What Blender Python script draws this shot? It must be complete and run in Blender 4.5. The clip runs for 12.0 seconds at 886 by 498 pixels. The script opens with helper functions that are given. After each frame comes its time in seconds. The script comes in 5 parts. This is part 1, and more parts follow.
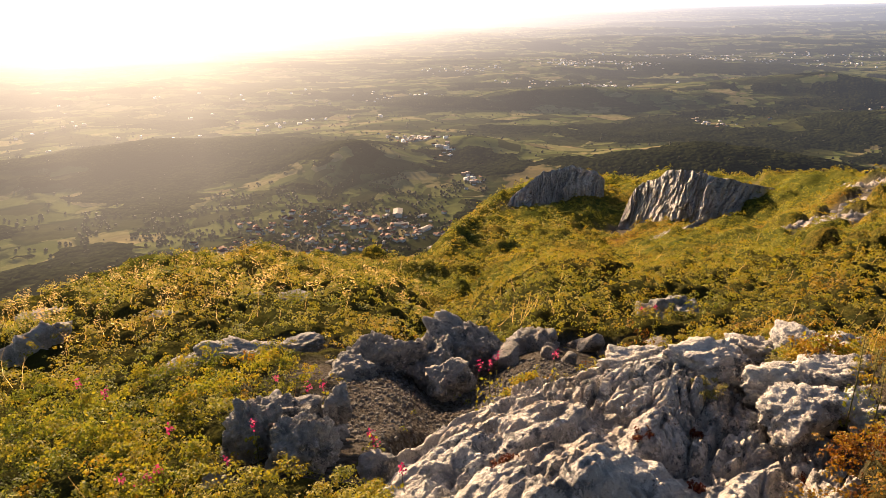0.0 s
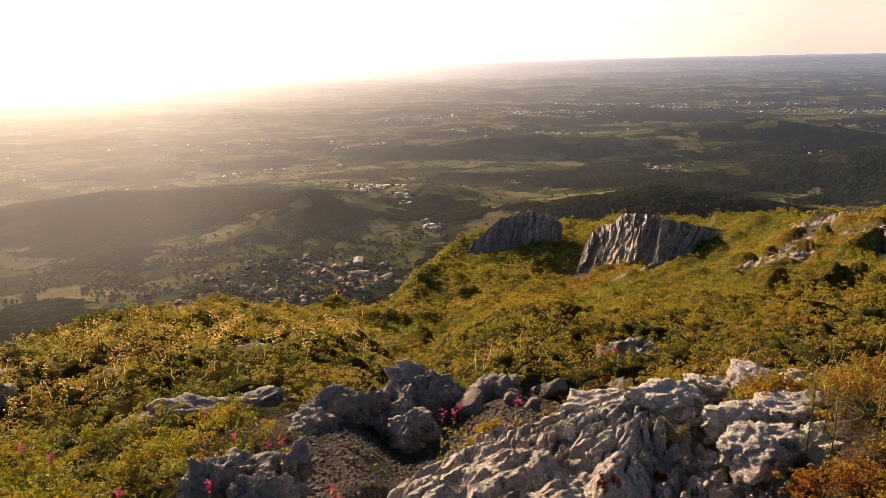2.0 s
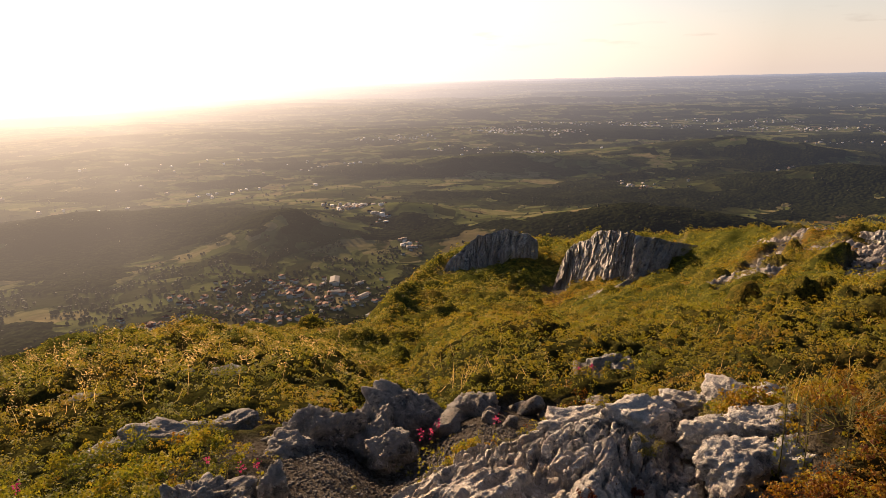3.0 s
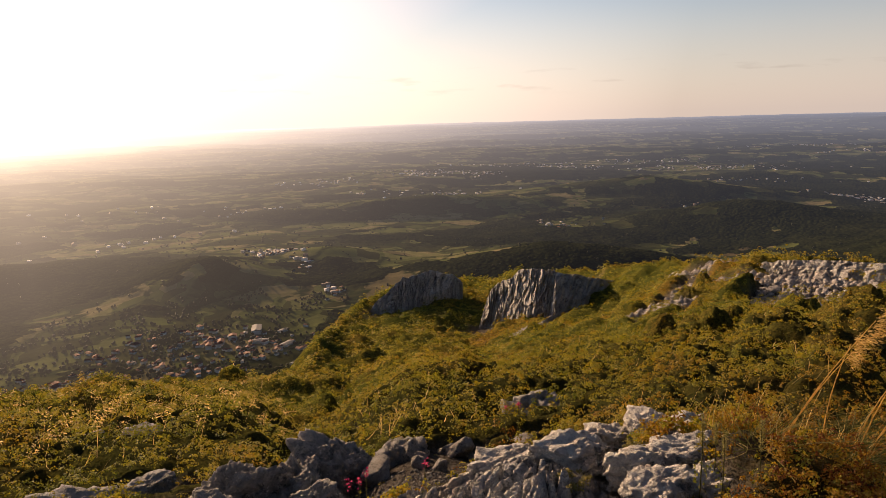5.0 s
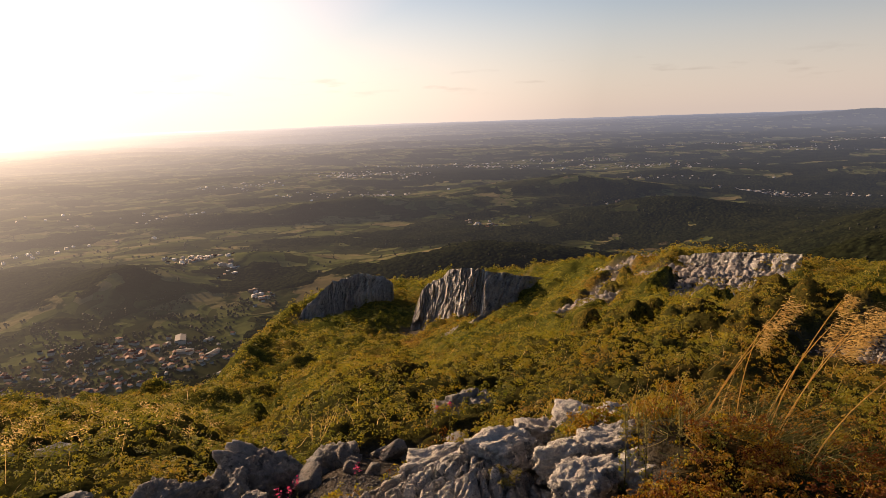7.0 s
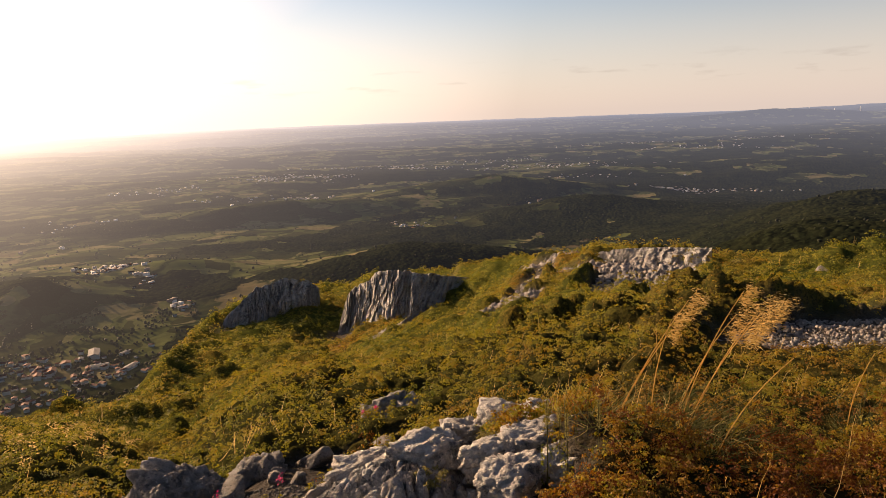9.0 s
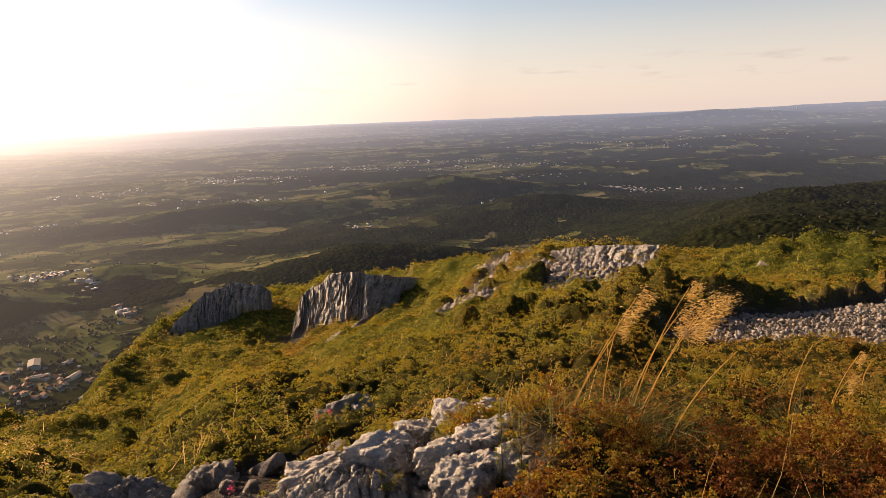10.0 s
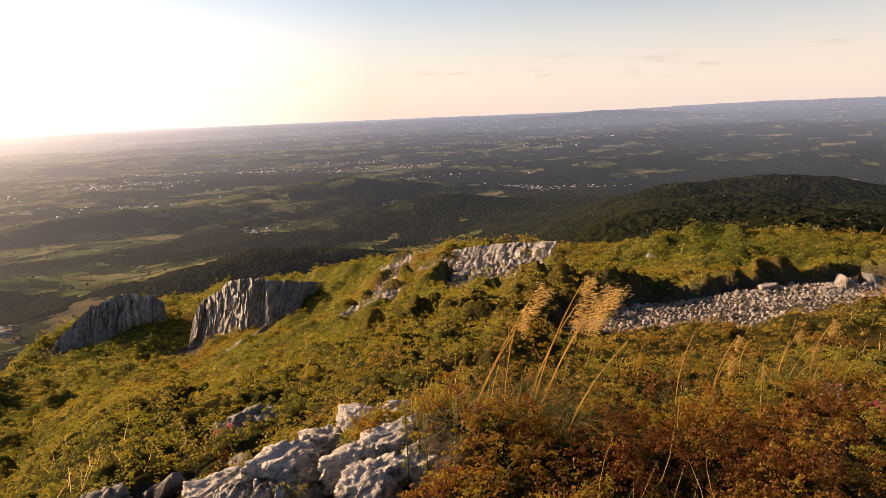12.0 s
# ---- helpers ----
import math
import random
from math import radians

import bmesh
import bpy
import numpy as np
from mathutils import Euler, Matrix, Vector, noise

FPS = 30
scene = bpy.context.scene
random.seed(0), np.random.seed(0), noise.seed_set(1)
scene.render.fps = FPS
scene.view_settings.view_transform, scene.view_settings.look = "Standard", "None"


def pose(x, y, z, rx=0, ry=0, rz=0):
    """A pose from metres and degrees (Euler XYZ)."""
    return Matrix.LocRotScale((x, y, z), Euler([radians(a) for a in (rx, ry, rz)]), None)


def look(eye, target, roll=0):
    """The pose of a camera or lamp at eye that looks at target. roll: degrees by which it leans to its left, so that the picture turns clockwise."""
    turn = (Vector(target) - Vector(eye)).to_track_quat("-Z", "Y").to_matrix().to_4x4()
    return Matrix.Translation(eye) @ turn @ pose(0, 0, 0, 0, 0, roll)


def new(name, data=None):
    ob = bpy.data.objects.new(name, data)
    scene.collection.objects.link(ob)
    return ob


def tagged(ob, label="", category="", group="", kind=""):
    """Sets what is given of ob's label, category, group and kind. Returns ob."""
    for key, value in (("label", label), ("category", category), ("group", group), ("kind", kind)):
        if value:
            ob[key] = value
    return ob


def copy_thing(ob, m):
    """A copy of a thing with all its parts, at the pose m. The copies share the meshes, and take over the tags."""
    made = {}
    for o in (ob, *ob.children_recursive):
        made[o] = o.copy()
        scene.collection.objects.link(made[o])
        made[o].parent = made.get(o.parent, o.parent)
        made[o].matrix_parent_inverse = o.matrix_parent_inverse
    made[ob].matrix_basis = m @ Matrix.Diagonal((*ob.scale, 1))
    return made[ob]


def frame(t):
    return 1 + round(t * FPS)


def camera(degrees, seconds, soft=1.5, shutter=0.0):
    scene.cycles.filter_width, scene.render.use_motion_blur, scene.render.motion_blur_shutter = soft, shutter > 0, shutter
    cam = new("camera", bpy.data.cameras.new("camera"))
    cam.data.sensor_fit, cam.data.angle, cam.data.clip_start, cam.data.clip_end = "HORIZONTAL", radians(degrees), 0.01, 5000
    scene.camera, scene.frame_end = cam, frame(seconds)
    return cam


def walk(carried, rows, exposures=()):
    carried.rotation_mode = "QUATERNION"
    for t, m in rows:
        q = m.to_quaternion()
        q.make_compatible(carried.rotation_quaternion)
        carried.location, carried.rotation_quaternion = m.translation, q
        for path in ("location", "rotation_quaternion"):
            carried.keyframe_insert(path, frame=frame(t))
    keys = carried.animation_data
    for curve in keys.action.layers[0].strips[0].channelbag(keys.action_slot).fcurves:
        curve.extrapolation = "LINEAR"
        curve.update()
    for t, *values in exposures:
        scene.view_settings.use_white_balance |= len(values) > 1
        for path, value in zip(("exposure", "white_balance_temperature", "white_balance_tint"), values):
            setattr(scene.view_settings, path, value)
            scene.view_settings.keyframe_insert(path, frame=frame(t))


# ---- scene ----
# ---------------------------------------------------------------- camera and walk
cam = camera(67.5, 12.0, soft=0.65)
EYE = 1.6
ROWS = [
    (0.0, 0.000, 0.000, 0.000, 0.00, -20.18, -1.19),
    (0.5, 0.002, 0.001, 0.001, -1.04, -18.95, -1.26),
    (1.0, 0.003, -0.001, 0.004, -1.97, -17.91, -1.28),
    (1.5, 0.006, -0.003, 0.006, -2.83, -17.03, -1.31),
    (2.0, 0.008, -0.005, 0.007, -3.63, -16.19, -1.34),
    (2.5, 0.010, -0.007, 0.009, -4.55, -15.50, -1.35),
    (4.5, 0.021, -0.020, 0.016, -10.66, -11.75, -1.52),
    (5.0, 0.022, -0.020, 0.015, -12.52, -11.18, -1.65),
    (5.5, 0.025, -0.016, 0.013, -14.22, -11.11, -1.78),
    (6.0, 0.030, -0.016, 0.012, -15.61, -11.17, -1.86),
    (6.5, 0.037, -0.019, 0.013, -17.21, -11.21, -1.92),
    (7.0, 0.043, -0.020, 0.013, -18.69, -11.27, -1.93),
    (9.0, 0.081, -0.023, 0.013, -25.15, -11.36, -2.16),
    (9.5, 0.089, -0.021, 0.015, -27.26, -11.46, -2.18),
    (10.0, 0.095, -0.018, 0.014, -29.23, -11.46, -2.20),
    (10.5, 0.100, -0.016, 0.014, -31.18, -11.51, -2.25),
    (11.0, 0.107, -0.016, 0.017, -33.21, -11.58, -2.31),
    (11.5, 0.113, -0.021, 0.020, -35.50, -11.59, -2.34),
    (12.0, 0.116, -0.025, 0.022, -37.74, -11.70, -2.32),
]
EXPOSURES = [(0.0, 1.80, 6850, 18), (1.5, 1.36, 6900, 20), (2.5, 1.15, 6950, 21), (4.5, 0.76, 7000, 23), (7.0, 0.76, 7000, 23), (9.0, 0.97, 7050, 23), (12.0, 1.28, 7100, 24)]
walk(cam, [(t, pose(x, y, EYE + z, 90 + pitch, 0, yaw) @ pose(0, 0, 0, 0, 0, roll)) for t, x, y, z, yaw, pitch, roll in ROWS], EXPOSURES)

# ---------------------------------------------------------------- sky and sun
SUN_AZ, SUN_EL = -25.0, 15.5
world = bpy.data.worlds.new("sky")
scene.world = world
world.use_nodes = True
wt = world.node_tree
sky = wt.nodes.new("ShaderNodeTexSky")
sky.sky_type = "NISHITA"
sky.sun_disc = False
sky.sun_elevation, sky.sun_rotation = radians(SUN_EL), radians(SUN_AZ)
sky.altitude, sky.air_density, sky.dust_density, sky.ozone_density = 400, 1.0, 1.0, 1.0
mute = wt.nodes.new("ShaderNodeHueSaturation")
mute.inputs["Saturation"].default_value = 1.15
wt.links.new(sky.outputs[0], mute.inputs["Color"])
# thin streaks of cloud low over the horizon
place = wt.nodes.new("ShaderNodeTexCoord")
flat = wt.nodes.new("ShaderNodeMapping")
flat.inputs["Scale"].default_value = (8.0, 8.0, 52.0)
streak = wt.nodes.new("ShaderNodeTexNoise")
streak.inputs["Scale"].default_value, streak.inputs["Detail"].default_value = 1.6, 6.0
height = wt.nodes.new("ShaderNodeSeparateXYZ")
band = wt.nodes.new("ShaderNodeValToRGB")
for at, value in ((0.515, 0.0), (0.523, 1.0), (0.530, 0.7), (0.54, 0.0)):
    stop = band.color_ramp.elements.new(at)
    stop.color = (value, value, value, 1)
band.color_ramp.elements[0].color = band.color_ramp.elements[-1].color = (0, 0, 0, 1)
lift_ = wt.nodes.new("ShaderNodeMath")
lift_.operation = "MULTIPLY_ADD"
lift_.inputs[1].default_value = lift_.inputs[2].default_value = 0.5
thick = wt.nodes.new("ShaderNodeMapRange")
for i, value in ((1, 0.58), (2, 0.70), (3, 0.0), (4, 0.42)):
    thick.inputs[i].default_value = value
amount = wt.nodes.new("ShaderNodeMath")
amount.operation = "MULTIPLY"
cloud = wt.nodes.new("ShaderNodeMix")
cloud.data_type, cloud.blend_type = "RGBA", "MULTIPLY"
cloud.inputs[7].default_value = (0.62, 0.58, 0.58, 1)
for a_, b_ in ((place.outputs["Generated"], flat.inputs[0]), (flat.outputs[0], streak.inputs["Vector"]), (place.outputs["Generated"], height.inputs[0]),
               (height.outputs["Z"], lift_.inputs[0]), (lift_.outputs[0], band.inputs[0]), (streak.outputs["Fac"], thick.inputs[0]), (thick.outputs[0], amount.inputs[0]),
               (band.outputs[0], amount.inputs[1]), (amount.outputs[0], cloud.inputs[0]), (cloud.outputs[2], wt.nodes["Background"].inputs[0])):
    wt.links.new(a_, b_)
# a cream veil of haze, thickest low down and round the sun
veil_way = wt.nodes.new("ShaderNodeVectorMath")
veil_way.operation = "DOT_PRODUCT"
veil_way.inputs[1].default_value = (math.sin(radians(SUN_AZ)), math.cos(radians(SUN_AZ)), 0.2)
veil_near = wt.nodes.new("ShaderNodeMapRange")
for i, value in ((1, 0.55), (2, 1.0), (3, 6.0), (4, 13.0)):
    veil_near.inputs[i].default_value = value
veil_colour = wt.nodes.new("ShaderNodeVectorMath")
veil_colour.operation = "SCALE"
veil_colour.inputs[0].default_value = (1.0, 0.915, 0.845)
veil_thick = wt.nodes.new("ShaderNodeMapRange")
veil_thick.interpolation_type = "SMOOTHSTEP"
for i, value in ((1, 0.0), (2, 0.20), (3, 0.75), (4, 0.05)):
    veil_thick.inputs[i].default_value = value
veil_sun = wt.nodes.new("ShaderNodeMapRange")
veil_sun.interpolation_type = "SMOOTHSTEP"
for i, value in ((1, 0.70), (2, 1.0), (3, 0.0), (4, 0.85)):
    veil_sun.inputs[i].default_value = value
veil_most = wt.nodes.new("ShaderNodeMath")
veil_most.operation = "MAXIMUM"
for a_, b_ in ((veil_way.outputs["Value"], veil_sun.inputs[0]), (veil_sun.outputs[0], veil_most.inputs[0]), (veil_thick.outputs[0], veil_most.inputs[1])):
    wt.links.new(a_, b_)
veil = wt.nodes.new("ShaderNodeMix")
veil.data_type = "RGBA"
for a_, b_ in ((place.outputs["Generated"], veil_way.inputs[0]), (veil_way.outputs["Value"], veil_near.inputs[0]), (veil_near.outputs[0], veil_colour.inputs["Scale"]), (height.outputs["Z"], veil_thick.inputs[0]),
               (veil_most.outputs[0], veil.inputs[0]), (mute.outputs[0], veil.inputs[6]), (veil_colour.outputs[0], veil.inputs[7]), (veil.outputs[2], cloud.inputs[6])):
    wt.links.new(a_, b_)
# haze makes the sky brighter low down, all the way round
haze = wt.nodes.new("ShaderNodeMapRange")
haze.interpolation_type = "SMOOTHSTEP"
for i, value in ((1, 0.16), (2, 0.60), (3, 0.067), (4, 0.034)):
    haze.inputs[i].default_value = value
wt.links.new(height.outputs["Z"], haze.inputs[0])
wt.links.new(haze.outputs[0], wt.nodes["Background"].inputs[1])
sun_way = Vector((math.sin(radians(SUN_AZ)) * math.cos(radians(SUN_EL)), math.cos(radians(SUN_AZ)) * math.cos(radians(SUN_EL)), math.sin(radians(SUN_EL))))
sun = new("sun", bpy.data.lights.new("sun", "SUN"))
sun.data.energy, sun.data.angle, sun.data.color = 5.0, radians(0.6), (1.0, 0.74, 0.45)
sun.matrix_world = look(sun_way * 100, (0, 0, 0))

# ---------------------------------------------------------------- noise
PERM = np.random.RandomState(5).permutation(4096)


def hash3(i, j, k):
    return PERM[(PERM[(PERM[i & 4095] + j) & 4095] + k) & 4095]


GRAD = np.random.RandomState(6).normal(size=(4096, 3))
GRAD /= np.linalg.norm(GRAD, axis=1, keepdims=True)
JIT = np.random.RandomState(7).rand(4096, 3)


def perlin(x, y, z=0.0):
    """Gradient noise, about -1 to 1."""
    x, y, z = np.broadcast_arrays(np.asarray(x, float), np.asarray(y, float), np.asarray(z, float))
    i, j, k = np.floor(x).astype(int), np.floor(y).astype(int), np.floor(z).astype(int)
    a, b, c = x - i, y - j, z - k
    u, v, w = (t * t * t * (t * (t * 6 - 15) + 10) for t in (a, b, c))
    out = 0
    for di in (0, 1):
        for dj in (0, 1):
            for dk in (0, 1):
                g = GRAD[hash3(i + di, j + dj, k + dk)]
                dot = g[..., 0] * (a - di) + g[..., 1] * (b - dj) + g[..., 2] * (c - dk)
                out = out + dot * (u if di else 1 - u) * (v if dj else 1 - v) * (w if dk else 1 - w)
    return out * 1.5


def fbm(x, y, z=0.0, octaves=4, gain=0.5):
    out, amp, f = 0, 1.0, 1.0
    for _ in range(octaves):
        out = out + amp * perlin(x * f, y * f, np.asarray(z) * f + 7.3 * f)
        amp, f = amp * gain, f * 2.03
    return out


def billow(x, y, z=0.0, octaves=3, gain=0.5):
    """Rounded lumps parted by sharp creases, 0 in the creases."""
    out, amp, f = 0, 1.0, 1.0
    for _ in range(octaves):
        out = out + amp * np.abs(perlin(x * f + 3.1, y * f, np.asarray(z) * f + 1.7))
        amp, f = amp * gain, f * 2.1
    return out


def cells2(x, y, seed=0):
    """Distance to the nearest and second nearest of scattered points, and the nearest one's random number."""
    i, j = np.floor(x).astype(int), np.floor(y).astype(int)
    d1, d2, rnd = np.full(x.shape, 9.0), np.full(x.shape, 9.0), np.zeros(x.shape)
    for di in (-1, 0, 1):
        for dj in (-1, 0, 1):
            h = hash3(i + di, j + dj, np.full(i.shape, seed))
            d = np.hypot(i + di + JIT[h, 0] - x, j + dj + JIT[h, 1] - y)
            near = d < d1
            d2 = np.where(near, d1, np.minimum(d2, d))
            rnd = np.where(near, JIT[h, 2], rnd)
            d1 = np.where(near, d, d1)
    return d1, d2, rnd


def plates(x, y, seed=0):
    """As cells2, with a random tilt for each cell: crack distance, random number, tilted height."""
    i, j = np.floor(x).astype(int), np.floor(y).astype(int)
    d1, d2, rnd, tilt = np.full(x.shape, 9.0), np.full(x.shape, 9.0), np.zeros(x.shape), np.zeros(x.shape)
    for di in (-1, 0, 1):
        for dj in (-1, 0, 1):
            h = hash3(i + di, j + dj, np.full(i.shape, seed))
            ox, oy = x - i - di - JIT[h, 0], y - j - dj - JIT[h, 1]
            d = np.hypot(ox, oy)
            near = d < d1
            d2 = np.where(near, d1, np.minimum(d2, d))
            rnd = np.where(near, JIT[h, 2], rnd)
            tilt = np.where(near, GRAD[h, 0] * ox + GRAD[h, 1] * oy, tilt)
            d1 = np.where(near, d, d1)
    return d2 - d1, rnd, tilt


def cells3(x, y, z, seed=0):
    i, j, k = np.floor(x).astype(int), np.floor(y).astype(int), np.floor(z).astype(int)
    d1, d2 = np.full(x.shape, 9.0), np.full(x.shape, 9.0)
    for di in (-1, 0, 1):
        for dj in (-1, 0, 1):
            for dk in (-1, 0, 1):
                h = hash3(i + di + seed, j + dj, k + dk)
                d = np.sqrt((i + di + JIT[h, 0] - x) ** 2 + (j + dj + JIT[h, 1] - y) ** 2 + (k + dk + JIT[h, 2] - z) ** 2)
                d2 = np.where(d < d1, d1, np.minimum(d2, d))
                d1 = np.minimum(d1, d)
    return d1, d2


def smooth(a, b, x):
    t = np.clip((x - a) / (b - a), 0, 1)
    return t * t * (3 - 2 * t)


# ---------------------------------------------------------------- the lie of the land
# crest of the hill round the standing place: azimuth from ahead to the right, distance, angle below the eye
CREST = np.array([
    (-180, 40, -2), (-120, 25, -14), (-70, 14, -22.5), (-45, 12, -23.5), (-36, 13, -23), (-25, 18, -21.5), (-16, 24, -20.6), (-8.5, 27, -21.8),
    (-1, 29, -22.0), (1.2, 40, -18.9), (4.4, 54, -16.4), (8.4, 66, -14.5), (11.3, 72, -13.9), (15.6, 76, -14.5), (19.6, 68, -13.9), (25, 62, -13.6),
    (28.5, 55, -13.3), (31.4, 50, -12.7), (34.5, 45, -12.5), (38.5, 39, -12.3), (46.5, 34, -11.8), (60, 32, -11.4), (75, 30, -10.8), (110, 35, -8), (180, 40, -2)])
AZ_FINE = np.linspace(-180, 180, 1441)


def eased(values, width=2.0):
    raw = np.interp(AZ_FINE, CREST[:, 0], values)
    kernel = np.exp(-0.5 * (np.arange(-24, 25) * 0.25 / width) ** 2)
    return np.convolve(np.pad(raw, 24, mode="edge"), kernel / kernel.sum(), "valid")


CREST_R = eased(CREST[:, 1], 1.2)
CREST_Z = EYE + CREST_R * np.tan(np.radians(eased(CREST[:, 2], 1.0)))
FLOOR = -300.0


def valley(az, R):
    """The land below the hill, real metres from the standing place."""
    x, y = R * np.sin(np.radians(az)), R * np.cos(np.radians(az))
    z = FLOOR + 16 * fbm(x / 700, y / 700, 3.1, 4) + 34 * smooth(1200, 4000, R) * fbm(x / 2600, y / 1500, 8.7, 3)

    def hump(a, r, height, wide, deep):
        return height * np.exp(-(((az - a) * np.radians(1) * R / wide) ** 2 + ((R - r) / deep) ** 2))
    z = z + hump(-24, 1500, 44, 420, 170) + hump(-7.5, 1280, 40, 110, 110) + hump(3, 1420, 30, 120, 90) + hump(12, 2300, 45, 500, 160)
    z = z + hump(24, 1250, 55, 260, 160) + hump(30, 2600, 60, 420, 200) + hump(37, 1900, 60, 260, 160)
    # wooded plateau that carries the range on to the right
    z = z + smooth(34, 58, az) * (smooth(300, 520, R) - smooth(700, 2600, R)) * (165 + 22 * fbm(x / 300, y / 300, 1.7, 3))
    z = z + hump(48, 900, 28, 120, 110) + hump(66, 1500, 40, 220, 200)
    # far low hills on the horizon
    z = z + smooth(6000, 14000, R) * (62 + 22 * fbm(az / 9, R / 9000, 4.0, 3))
    z = z + hump(52, 13000, 150, 1300, 700) + hump(66, 30000, 190, 7000, 6000) + hump(72, 24000, 120, 4000, 3000)
    return z


def hill(az, d):
    B, Z = np.interp(az, AZ_FINE, CREST_R), np.interp(az, AZ_FINE, CREST_Z)
    bend = 1.25 + 0.75 * smooth(-6, 4, az) - 0.3 * smooth(55, 75, az)
    q = np.clip(d / B, 0, 1)
    z = Z * (1 - (1 - q) ** bend) * (d / (d + 5)) * (B + 5) / B
    over = np.maximum(d - B, 0)
    return z - over * (0.25 + 0.45 * smooth(0, 40, over))


def lie(az, R):
    """Height of the bare ground at an azimuth and a real distance."""
    x, y = R * np.sin(np.radians(az)), R * np.cos(np.radians(az))
    h = hill(az, R)
    rough = 0.05 * fbm(x / 0.9, y / 0.9, 0.2, 3) + 0.35 * fbm(x / 9, y / 9, 2.2, 2) * smooth(4, 14, R) + 0.8 * fbm(x / 17, y / 17, 6.1, 2) * smooth(14, 35, R) + 5 * fbm(x / 70, y / 70, 5.2, 3) * smooth(80, 220, R)
    h = h + rough + 0.36 * np.exp(-((x - 2.2) ** 2 + (y - 3.1) ** 2) / 1.1) + 0.30 * np.exp(-((x - 15.5) ** 2 + (y - 7) ** 2) / 12)
    # the bed of the great slab
    su_, sv_ = (x - 0.84) * 0.848 + (y - 2.74) * 0.530, (y - 2.74) * 0.848 - (x - 0.84) * 0.530
    h = h - 0.40 * (1 - smooth(0.72, 1.0, np.hypot(su_ / 1.36, sv_ / 1.08)))
    # knoll with a few trees below the cliffs
    h = h + 38 * np.exp(-((x - 62) / 34) ** 2 - ((y - 150) / 46) ** 2)
    v = valley(az, np.maximum(R, 60))
    return np.where(R < 60, h, np.where(h > v, h, v) + 9 * np.exp(-np.abs(h - v) / 18.0) * smooth(60, 200, R))


def shrink(R):
    """Distances past 2 km drawn closer, so that the horizon lies within 5 km."""
    return np.where(R < 2000, R, 2000 + 2850 * (1 - np.exp(-(R - 2000) / 2850 * 0.62)))


def place_far(az, R, lift=0.0):
    """World place of ground at an azimuth and real distance, and the scale there."""
    k = shrink(R) / R
    z = EYE + (lie(az, R) + lift - R * R / 12.7e6 * 0.86 - EYE) * k
    return R * k * np.sin(np.radians(az)), R * k * np.cos(np.radians(az)), z, k


def ground_z(x, y):
    return lie(np.degrees(np.arctan2(x, y)), np.hypot(x, y))


# bare rock, scree and stony strips: centre, half sizes, turn in degrees, edge
BARE = [
    (0.95, 2.85, 1.35, 1.0, 25), (-0.5, 2.75, 0.62, 0.42, 20), (0.15, 4.6, 1.25, 0.75, 5), (-0.1, 3.65, 0.85, 0.7, 20), (2.25, 3.6, 0.42, 0.16, -15),
    (1.4, 5.2, 1.1, 0.25, 20), (-1.8, 5.2, 1.0, 0.35, 10), (15.3, 6.8, 6.4, 2.6, -6), (20.5, 22.5, 6.4, 2.3, 48), (20.5, 31.8, 6.5, 1.1, 42), (2.55, 6.88, 0.5, 0.32, 0), (18.5, 50.5, 7.0, 2.4, 18), (10.5, 60.5, 9.5, 1.8, 57),
    (24.2, 36.0, 3.2, 1.0, -69), (22.2, 26.0, 5.2, 0.9, -74), (17.2, 27.6, 2.2, 0.7, -41), (14.5, 39.5, 2.2, 0.7, 40),
]


def bare(x, y):
    """1 on rock and scree, 0 under the scrub."""
    m = np.zeros(np.shape(x))
    wob = 0.22 * fbm(x / 0.8, y / 0.8, 9.1, 3)
    for cx, cy, a, b, turn in BARE:
        c, s = math.cos(radians(turn)), math.sin(radians(turn))
        u, v = (x - cx) * c + (y - cy) * s, -(x - cx) * s + (y - cy) * c
        m = np.maximum(m, 1 - smooth(0.85, 1.15, np.sqrt((u / a) ** 2 + (v / b) ** 2) + wob))
    d = np.hypot(x, y)
    m = np.maximum(m, smooth(0.42, 0.62, fbm(x / 3.2, y / 3.2, 6.6, 3)) * smooth(3, 5, d) * (x < 0.2 * y) * (1 - smooth(10, 16, d)))
    return np.maximum(m, 1 - smooth(0.9, 1.5, d))


